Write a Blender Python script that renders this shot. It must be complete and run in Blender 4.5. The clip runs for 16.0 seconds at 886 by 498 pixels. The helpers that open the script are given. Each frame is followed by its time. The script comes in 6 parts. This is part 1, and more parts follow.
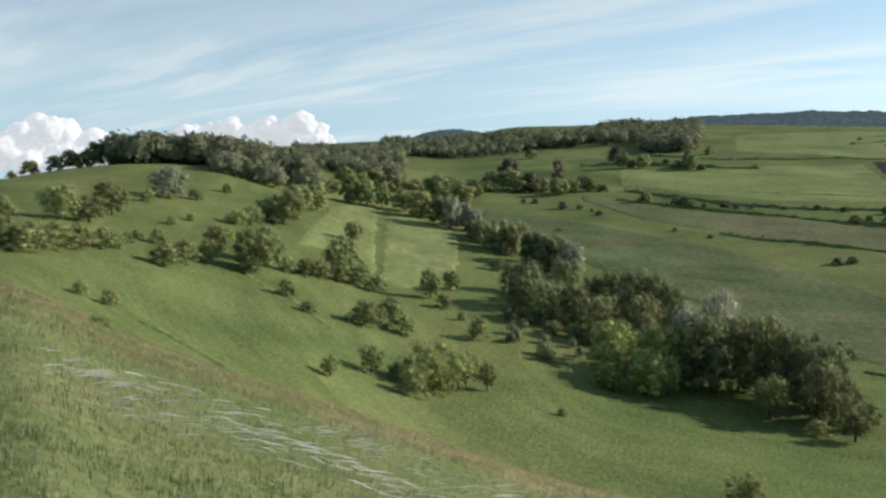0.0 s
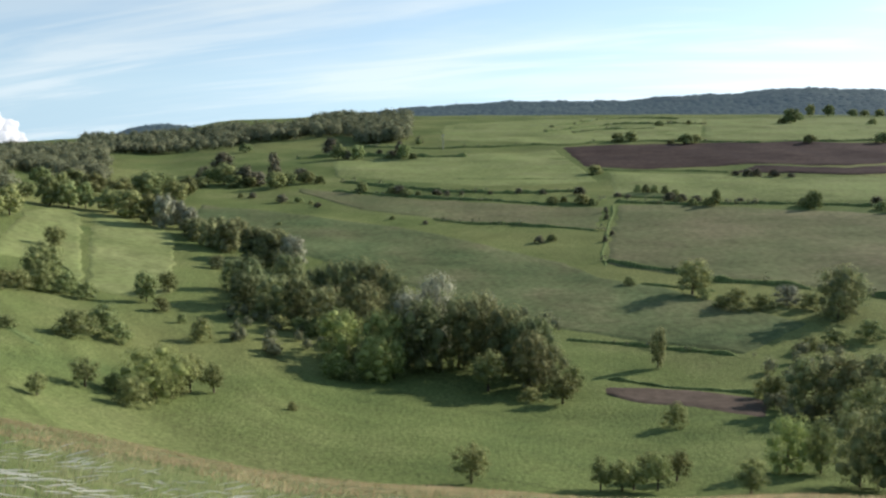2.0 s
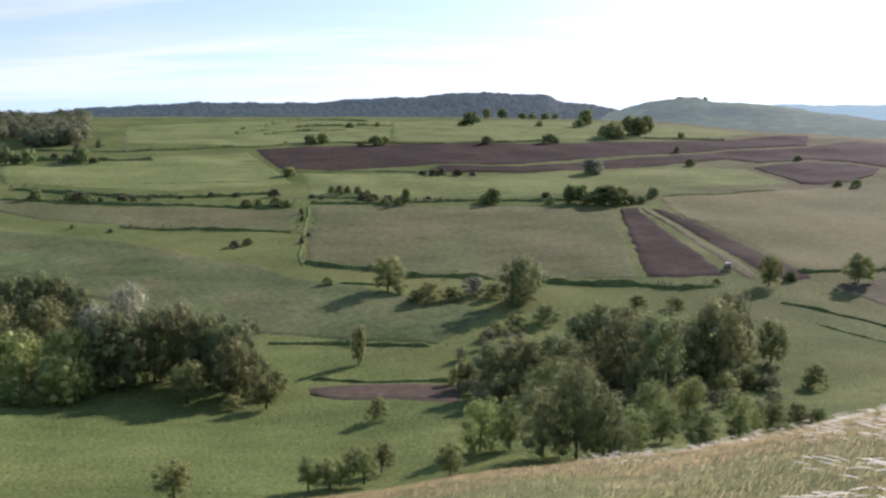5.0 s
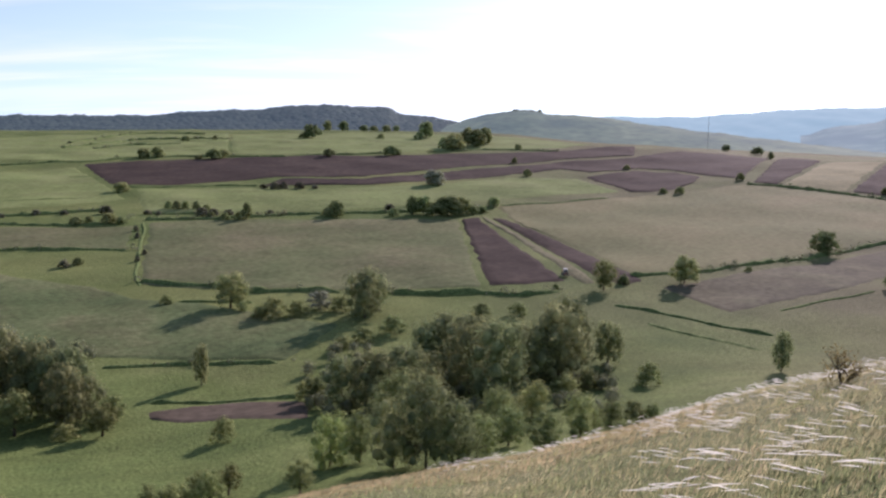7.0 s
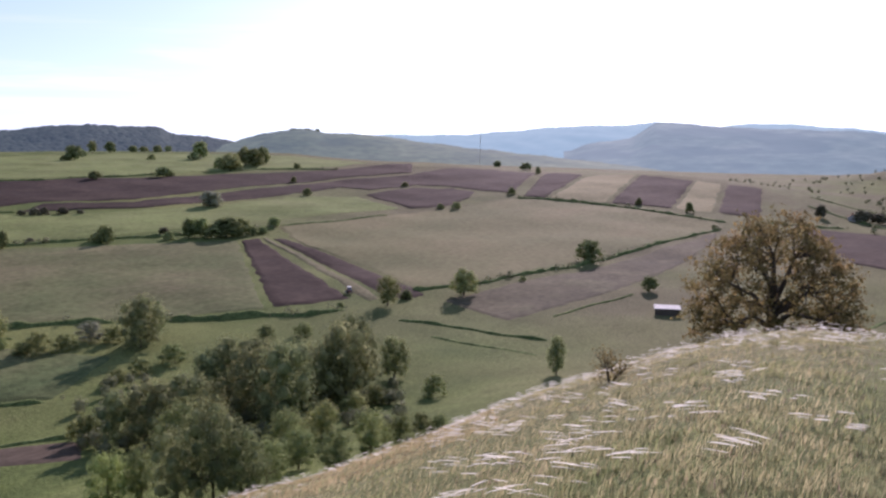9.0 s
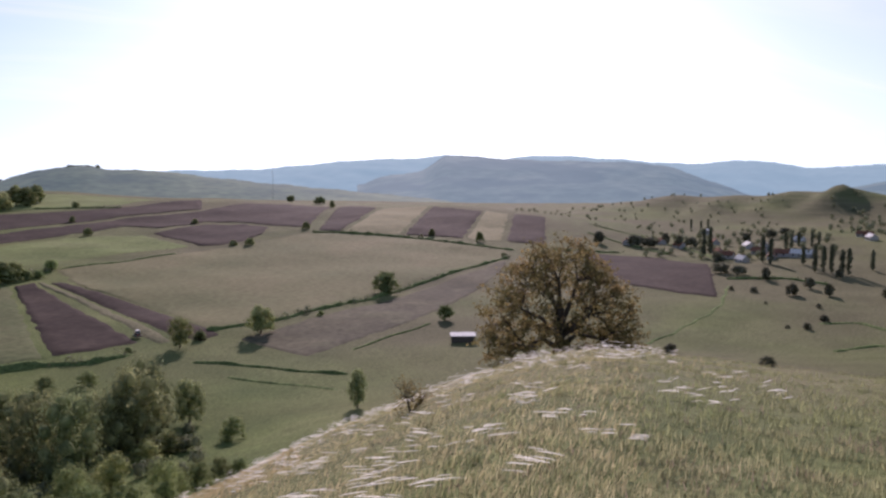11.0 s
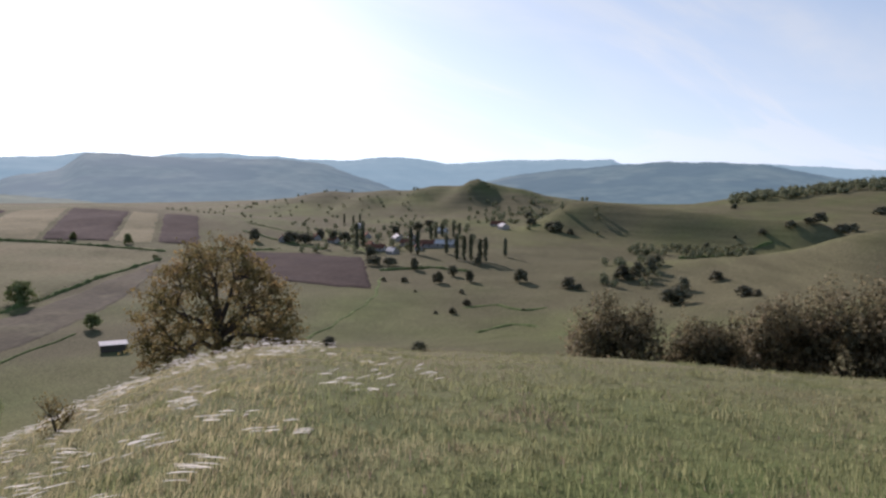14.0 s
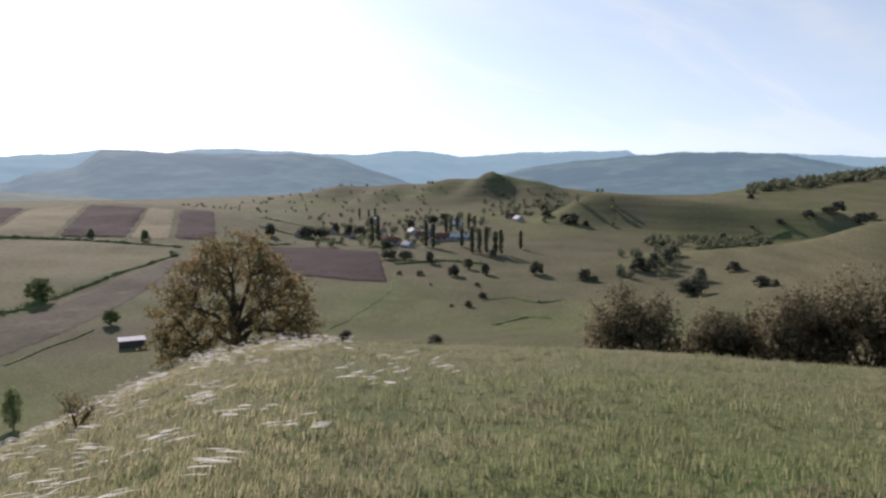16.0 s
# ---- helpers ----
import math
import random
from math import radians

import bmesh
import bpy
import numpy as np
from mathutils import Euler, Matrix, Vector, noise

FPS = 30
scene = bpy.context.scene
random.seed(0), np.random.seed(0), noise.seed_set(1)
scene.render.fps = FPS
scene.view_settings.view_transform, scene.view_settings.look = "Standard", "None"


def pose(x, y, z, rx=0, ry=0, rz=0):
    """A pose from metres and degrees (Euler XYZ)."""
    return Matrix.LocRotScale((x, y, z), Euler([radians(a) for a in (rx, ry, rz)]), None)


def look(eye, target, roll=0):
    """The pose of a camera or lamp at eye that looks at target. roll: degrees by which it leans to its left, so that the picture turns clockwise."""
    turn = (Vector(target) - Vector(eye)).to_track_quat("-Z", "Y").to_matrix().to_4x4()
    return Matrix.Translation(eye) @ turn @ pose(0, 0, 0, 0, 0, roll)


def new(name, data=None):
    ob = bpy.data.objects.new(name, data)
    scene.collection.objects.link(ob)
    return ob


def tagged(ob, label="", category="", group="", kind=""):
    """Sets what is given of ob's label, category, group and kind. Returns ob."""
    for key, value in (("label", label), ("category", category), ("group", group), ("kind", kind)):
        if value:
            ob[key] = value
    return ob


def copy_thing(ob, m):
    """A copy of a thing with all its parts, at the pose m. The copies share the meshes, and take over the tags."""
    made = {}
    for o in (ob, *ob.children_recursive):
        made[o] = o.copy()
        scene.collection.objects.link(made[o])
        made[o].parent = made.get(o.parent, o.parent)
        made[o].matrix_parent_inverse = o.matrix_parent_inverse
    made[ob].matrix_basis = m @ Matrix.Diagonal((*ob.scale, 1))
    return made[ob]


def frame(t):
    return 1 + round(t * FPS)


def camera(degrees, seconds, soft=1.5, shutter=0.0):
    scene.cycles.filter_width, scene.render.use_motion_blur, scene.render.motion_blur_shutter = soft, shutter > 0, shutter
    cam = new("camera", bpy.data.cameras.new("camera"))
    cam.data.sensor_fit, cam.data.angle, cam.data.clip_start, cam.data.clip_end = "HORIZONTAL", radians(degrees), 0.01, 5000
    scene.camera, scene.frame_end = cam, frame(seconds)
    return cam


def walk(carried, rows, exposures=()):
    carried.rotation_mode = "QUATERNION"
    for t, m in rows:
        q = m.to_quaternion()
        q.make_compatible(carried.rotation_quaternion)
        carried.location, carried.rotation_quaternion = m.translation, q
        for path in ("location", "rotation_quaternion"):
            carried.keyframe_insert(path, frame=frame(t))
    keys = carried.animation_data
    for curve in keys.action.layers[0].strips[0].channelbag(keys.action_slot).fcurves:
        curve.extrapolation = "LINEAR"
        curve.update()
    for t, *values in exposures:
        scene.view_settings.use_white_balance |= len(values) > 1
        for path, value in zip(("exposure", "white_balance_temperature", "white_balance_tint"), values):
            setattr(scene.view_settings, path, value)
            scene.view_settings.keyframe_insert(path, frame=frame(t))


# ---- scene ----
# the camera, turned by hand on a hilltop
cam = camera(52.0, 16.0, soft=2.5)
PATH = [
    (0.0, pose(0, 0, 0, 79.98, 0.19, 8.11)),
    (0.5, pose(0, 0, 0, 79.95, 0.35, 4.09)),
    (1.0, pose(0, 0, 0, 79.57, 0.50, -0.09)),
    (1.5, pose(0, 0, 0, 79.37, 0.47, -5.25)),
    (2.0, pose(0, 0, 0, 79.43, 0.33, -9.66)),
    (2.5, pose(0, 0, 0, 79.53, 0.29, -11.08)),
    (3.0, pose(0, 0, 0, 79.43, 0.53, -13.05)),
    (3.5, pose(0, 0, 0, 79.37, 0.50, -16.08)),
    (4.0, pose(0, 0, 0, 79.33, -0.16, -20.29)),
    (4.5, pose(0, 0, 0, 79.49, -0.47, -24.93)),
    (7.0, pose(0, 0, 0, 80.50, -0.83, -38.61)),
    (7.5, pose(0, 0, 0, 81.00, -0.63, -41.25)),
    (8.0, pose(0, 0, 0, 80.87, -0.78, -44.23)),
    (8.5, pose(0, 0, 0, 81.06, -0.76, -48.72)),
    (9.0, pose(0, 0, 0, 81.84, -0.68, -52.44)),
    (11.5, pose(0, 0, 0, 83.92, -0.31, -69.41)),
    (12.0, pose(0, 0, 0, 83.58, -0.41, -73.89)),
    (12.5, pose(0, 0, 0, 83.53, 0.02, -77.85)),
    (13.0, pose(0, 0, 0, 83.56, 0.02, -81.04)),
    (13.5, pose(0, 0, 0, 83.73, -0.20, -84.09)),
    (14.0, pose(0, 0, 0, 83.94, -0.18, -86.93)),
    (14.5, pose(0, 0, 0, 84.49, 1.06, -84.29)),
    (15.0, pose(0, 0, 0, 83.48, 1.40, -84.05)),
    (15.5, pose(0, 0, 0, 83.22, 0.56, -85.61)),
    (16.0, pose(0, 0, 0, 83.51, 0.51, -86.03)),
]
LIGHTING = [(0.0, 0.3, 6250, 20), (3.5, 0.56, 6150, 28), (4.7, 0.54, 6150, 34), (7.0, 0.46, 6100, 40), (9.0, 0.42, 6050, 46),
            (11.5, 0.12, 6200, 42), (12.5, 0.06, 6200, 40), (14.0, 0.1, 6200, 36), (16.0, 0.14, 6200, 34)]
walk(cam, PATH, LIGHTING)

# ---- sky and sun ----
SUN_AZ, SUN_UP = 65.0, 21.5
world = bpy.data.worlds.new("sky")
scene.world = world
world.use_nodes = True


def world_nodes():
    nt = world.node_tree
    nt.nodes.clear()
    N, L = nt.nodes.new, nt.links.new
    sky = N("ShaderNodeTexSky")
    sky.sky_type, sky.sun_disc = "NISHITA", False
    sky.sun_elevation, sky.sun_rotation = radians(SUN_UP), radians(SUN_AZ)
    sky.air_density, sky.dust_density, sky.ozone_density, sky.altitude = 1.0, 0.6, 0.8, 500
    co = N("ShaderNodeTexCoord")
    sep = N("ShaderNodeSeparateXYZ")
    L(co.outputs["Generated"], sep.inputs[0])
    # a flat cloud layer high above: directions met with a level sheet
    up = N("ShaderNodeMath")
    up.operation = "MAXIMUM"
    L(sep.outputs["Z"], up.inputs[0])
    up.inputs[1].default_value = 0.0
    low = N("ShaderNodeMath")
    low.operation = "MAXIMUM"
    L(sep.outputs["Z"], low.inputs[0])
    low.inputs[1].default_value = -0.1
    flat = N("ShaderNodeMath")
    flat.operation = "MULTIPLY_ADD"
    L(up.outputs[0], flat.inputs[0])
    flat.inputs[1].default_value, flat.inputs[2].default_value = 0.9, 0.13
    aim = N("ShaderNodeCombineXYZ")
    L(sep.outputs["X"], aim.inputs[0])
    L(sep.outputs["Y"], aim.inputs[1])
    L(flat.outputs[0], aim.inputs[2])
    L(aim.outputs[0], sky.inputs["Vector"])
    # the cloud sheet, as seen from below: streaks drawn out along the wind
    over = N("ShaderNodeMath")
    over.operation = "ADD"
    L(low.outputs[0], over.inputs[0])
    over.inputs[1].default_value = 0.16
    sheet = N("ShaderNodeVectorMath")
    sheet.operation = "DIVIDE"
    L(co.outputs["Generated"], sheet.inputs[0])
    L(over.outputs[0], sheet.inputs[1])
    fade = []
    for turn, stretch, size, detail, rough, warp, low_p, high_p, place in ((-34, 4.0, 1.5, 9, 0.58, 0.7, 0.45, 0.72, (3.1, 1.7, 0)), (-28, 2.6, 0.75, 7, 0.55, 0.5, 0.45, 0.68, (8.4, 2.2, 0))):
        mapping = N("ShaderNodeMapping")
        mapping.vector_type = "TEXTURE"
        mapping.inputs["Location"].default_value = place
        mapping.inputs["Rotation"].default_value = (0, 0, radians(turn))
        mapping.inputs["Scale"].default_value = (stretch, 1.0, 100.0)
        L(sheet.outputs[0], mapping.inputs[0])
        cirrus = N("ShaderNodeTexNoise")
        cirrus.inputs["Scale"].default_value, cirrus.inputs["Detail"].default_value = size, detail
        cirrus.inputs["Roughness"].default_value, cirrus.inputs["Distortion"].default_value = rough, warp
        L(mapping.outputs[0], cirrus.inputs["Vector"])
        span = N("ShaderNodeMapRange")
        span.interpolation_type = "SMOOTHSTEP"
        span.inputs["From Min"].default_value, span.inputs["From Max"].default_value = low_p, high_p
        L(cirrus.outputs["Fac"], span.inputs["Value"])
        fade.append(span)
    ramp = N("ShaderNodeMath")
    ramp.operation, ramp.use_clamp = "MULTIPLY_ADD", True
    L(fade[1].outputs[0], ramp.inputs[0])
    ramp.inputs[1].default_value = 0.55
    L(fade[0].outputs[0], ramp.inputs[2])
    # the sheet thickens towards the east
    east = N("ShaderNodeVectorMath")
    east.operation = "DOT_PRODUCT"
    L(co.outputs["Generated"], east.inputs[0])
    east.inputs[1].default_value = (0.94, -0.34, 0)
    thick = N("ShaderNodeMapRange")
    thick.inputs["From Min"].default_value, thick.inputs["From Max"].default_value = 0.3, 1.0
    thick.inputs["To Min"].default_value, thick.inputs["To Max"].default_value = 0.0, 0.4
    L(east.outputs["Value"], thick.inputs["Value"])
    bank = N("ShaderNodeMath")
    bank.operation, bank.use_clamp = "ADD", True
    L(ramp.outputs[0], bank.inputs[0])
    L(thick.outputs[0], bank.inputs[1])
    # thin white veil, denser towards the horizon
    veil = N("ShaderNodeMapRange")
    veil.inputs["From Min"].default_value, veil.inputs["From Max"].default_value = 0.0, 0.3
    veil.inputs["To Min"].default_value, veil.inputs["To Max"].default_value = 0.42, 0.0
    L(up.outputs[0], veil.inputs["Value"])
    amount = N("ShaderNodeMath")
    amount.operation, amount.use_clamp = "MULTIPLY_ADD", True
    L(bank.outputs[0], amount.inputs[0])
    amount.inputs[1].default_value = 0.68
    L(veil.outputs[0], amount.inputs[2])
    # clouds take their light from the sky behind them and the sun
    white = N("ShaderNodeMix")
    white.data_type, white.blend_type = "RGBA", "MIX"
    white.inputs[0].default_value = 0.85
    bw = N("ShaderNodeRGBToBW")
    L(sky.outputs[0], bw.inputs[0])
    gain = N("ShaderNodeMath")
    gain.operation = "MULTIPLY_ADD"
    L(bw.outputs[0], gain.inputs[0])
    gain.inputs[1].default_value, gain.inputs[2].default_value = 0.7, 3.0
    L(sky.outputs[0], white.inputs[6])
    L(gain.outputs[0], white.inputs[7])
    mix = N("ShaderNodeMix")
    mix.data_type = "RGBA"
    L(amount.outputs[0], mix.inputs[0])
    L(sky.outputs[0], mix.inputs[6])
    L(white.outputs[2], mix.inputs[7])
    # summer haze takes a little of the red
    clear = N("ShaderNodeMix")
    clear.data_type, clear.blend_type = "RGBA", "MULTIPLY"
    clear.inputs[0].default_value = 1.0
    clear.inputs[7].default_value = (0.665, 0.808, 0.778, 1)
    L(mix.outputs[2], clear.inputs[6])
    bg = N("ShaderNodeBackground")
    bg.inputs["Strength"].default_value = 0.142
    L(clear.outputs[2], bg.inputs["Color"])
    out = N("ShaderNodeOutputWorld")
    L(bg.outputs[0], out.inputs[0])


world_nodes()
sun = new("sun", bpy.data.lights.new("sun", "SUN"))
sun.data.energy, sun.data.angle, sun.data.color = 4.7, radians(0.6), (1.0, 0.93, 0.8)
sun.matrix_world = look((0, 0, 0), (-math.sin(radians(SUN_AZ)) * math.cos(radians(SUN_UP)), -math.cos(radians(SUN_AZ)) * math.cos(radians(SUN_UP)), -math.sin(radians(SUN_UP))))


# the land: heights below the eye on spokes round the hilltop, metres; the spokes run clockwise from the way that the camera first looks
RINGS = (100, 140, 190, 250, 330, 430, 560, 720, 900, 1150, 1500)
LAND_A = {
    -36: (-21.5, -25.5, -28, -29, -30.5, -38, -52, -67, -84, -107, -140),
    -28: (-27, -32, -34, -35, -33, -33, -45, -58, -72, -92, -120),
    -23: (-32, -37.5, -40.5, -40.5, -37, -34, -42, -54, -66, -82, -105),
    -18: (-37, -42, -45.5, -47, -44.5, -43.5, -46, -51, -58, -71, -92),
    -13: (-41, -48, -51, -53, -52.5, -53, -53, -54, -58, -66, -86),
    -8: (-46, -52.5, -56, -57, -57.5, -58, -58.5, -58.5, -58, -62, -82),
    -3: (-48.5, -54.5, -58.5, -60.5, -61, -60, -58, -55.5, -52.5, -50, -62),
    4: (-49.5, -57, -63.5, -65, -64, -60.8, -57, -51.8, -46.5, -45, -60),
}
LAND_B = {
    12: (-50, -58, -65.2, -67, -65.5, -61.3, -57, -50.5, -45, -45, -60),
    22: (-51, -59, -66, -67.5, -66, -61.8, -57, -50.5, -44.5, -44, -60),
    32: (-48, -57, -65, -67.5, -66, -62, -57, -50, -44, -43, -60),
    41: (-45, -56, -65, -67, -66, -63, -58.5, -51.5, -44.5, -44, -60),
    50: (-40, -52, -63, -67, -66.5, -63.5, -59, -51.5, -43.2, -58, -72),
    60: (-34, -46, -59, -66, -65.5, -63, -56.5, -47, -51.3, -66, -77),
    70: (-28, -40, -53, -63, -65, -63.5, -58.5, -48.5, -57, -68, -80),
    80: (-27, -37, -50, -60, -65, -63.5, -62.5, -62, -60.5, -54, -76),
    90: (-27, -37, -50, -58, -63, -60.5, -57.5, -57, -57.5, -50, -74),
    100: (-27, -36, -47, -54.5, -58.5, -60, -62, -60, -62, -66, -82),
    107: (-26.5, -34, -43, -49, -52, -55, -62, -66, -62, -46, -74),
    114: (-26, -33, -38, -42, -46, -46, -56, -64, -52, -31.5, -66),
}
CREST = ((-36, 10.5), (-28, 14.6), (-18, 19.0), (-8, 22.5), (2, 25.2), (20, 26.2), (32, 24.6), (42, 23.0), (50, 20.6), (60, 16.7), (70, 13.1),
         (76, 12.0), (86, 12.5), (110, 12.8), (140, 9.0), (250, 6.0), (300, 7.0), (324, 10.5))


def curve(x, xs, ys):
    """A smooth curve through the points (xs, ys), without overshoot."""
    xs, ys, x = np.asarray(xs, float), np.asarray(ys, float), np.clip(x, xs[0], xs[-1])
    step = np.diff(xs)
    slope = np.diff(ys, axis=0) / (step if ys.ndim == 1 else step[:, None])
    tan = np.zeros_like(ys)
    both = slope[:-1] * slope[1:]
    tan[1:-1] = np.where(both > 0, 2 * both / np.where(np.abs(slope[:-1] + slope[1:]) < 1e-9, 1e-9, slope[:-1] + slope[1:]), 0)
    i = np.clip(np.searchsorted(xs, x, "right") - 1, 0, len(xs) - 2)
    u = (x - xs[i]) / step[i]
    h = step[i]
    if ys.ndim == 2:
        u, h = u[:, None], h[:, None]
    return (ys[i] * (1 + 2 * u) * (1 - u) ** 2 + tan[i] * h * u * (1 - u) ** 2 + ys[i + 1] * u * u * (3 - 2 * u) + tan[i + 1] * h * u * u * (u - 1))


def ripple(x, y, size, seed):
    """Soft uneven waves about size metres long."""
    rng, total = np.random.RandomState(seed), 0
    for k in range(7):
        a, f, p = rng.uniform(0, 6.283), rng.uniform(0.7, 1.6), rng.uniform(0, 6.283)
        total = total + np.sin((x * math.cos(a) + y * math.sin(a)) * 6.283 * f / size + p)
    return total / 3.0


# spurs and hills: two ends of the crest on the plan, their rise, and the half width
SPURS = (((700, -68, 22), (600, -205, 21), 29), ((400, -170, 14), (462, -95, 6), 46), ((1010, 9, 14), (1010, 130, 10), 70), ((1000, 15, 5), (960, -60, 4), 60),
         ((985, 16, 7), (900, 56, 4), 14), ((955, 80, 4), (880, 105, 3), 22), ((1010, 200, 6), (960, 215, 2), 40), ((950, 130, 4), (880, 150, 3), 20), ((672, 352, 4), (679, 295, 6), 62))


def spurs(x, y):
    total = np.zeros_like(x)
    for (ax, ay, ah), (bx, by, bh), wide in SPURS:
        t = np.clip(((x - ax) * (bx - ax) + (y - ay) * (by - ay)) / ((bx - ax) ** 2 + (by - ay) ** 2), 0, 1)
        gap = np.hypot(x - ax - t * (bx - ax), y - ay - t * (by - ay)) / wide
        total = total + (ah + t * (bh - ah)) * np.exp(-gap ** 2)
    return total


SPOKES = {**LAND_A, **LAND_B}
SPOKE_AZ = np.array(sorted(SPOKES), float)
SPOKE_Z = np.array([SPOKES[a] for a in sorted(SPOKES)], float)


def land(x, y):
    """The height of the ground at x, y (arrays)."""
    x, y = np.atleast_1d(np.asarray(x, float)), np.atleast_1d(np.asarray(y, float))
    d = np.maximum(np.hypot(x, y), 0.05)
    az = np.degrees(np.arctan2(x, y))
    round_az = np.where(az < -36, az + 360, az)
    k = np.tan(np.radians(curve(round_az, *zip(*CREST)) + 0.45)) - 0.1265
    near = -1.6 - k * d * (d / (d + 1.2)) - d * d / 400
    near = np.where(d > 80, -1.6 - k * 80 - 16 - (d - 80) * (k + 0.2), near)
    # far heights: between the spokes in front, and even slopes behind
    turn = np.where(az < -36, np.where(az < -141, 114, -36), np.clip(az, -36, 114))
    behind = np.where(az > 114, (az - 114) / 210, np.where(az < -36, (az + 360 - 114) / 210, -1))
    table = curve(turn, SPOKE_AZ, SPOKE_Z)
    back = (1 - np.clip(behind, 0, 1))[:, None] * SPOKE_Z[-1] + np.clip(behind, 0, 1)[:, None] * SPOKE_Z[0]
    table = np.where(behind[:, None] >= 0, back, table)
    ring = np.log(np.array(RINGS, float))
    ld = np.clip(np.log(d), ring[0], ring[-1])
    i = np.clip(np.searchsorted(ring, ld, "right") - 1, 0, len(ring) - 2)
    u = (ld - ring[i]) / (ring[i + 1] - ring[i])
    n = np.arange(len(d))
    p0, p1, p2, p3 = table[n, np.maximum(i - 1, 0)], table[n, i], table[n, i + 1], table[n, np.minimum(i + 2, len(ring) - 1)]
    far = p1 + 0.5 * u * (p2 - p0 + u * (2 * p0 - 5 * p1 + 4 * p2 - p3 + u * (3 * (p1 - p2) + p3 - p0)))
    far = far * np.maximum(1, d / 1500)
    s = np.clip((d - 45) / 55, 0, 1)
    s = s * s * (3 - 2 * s)
    z = near * (1 - s) + far * s
    z = z + spurs(x, y)
    # gullies down the hill behind the village
    z = z + 2.2 * np.exp(-((x - 960) / 90) ** 2 - ((y - 30) / 140) ** 2) * np.sin(y / 9.0 + 1.2 * np.sin(x / 40))
    rough = np.clip((d - 60) / 100, 0, 1)
    z = z + rough * (0.45 * ripple(x, y, 75, 3) + 0.16 * ripple(x, y, 23, 5))
    return z + np.clip(d / 12, 0, 1) * (1 - rough) * (0.05 * ripple(x, y, 5, 8) + 0.02 * ripple(x, y, 1.7, 9))


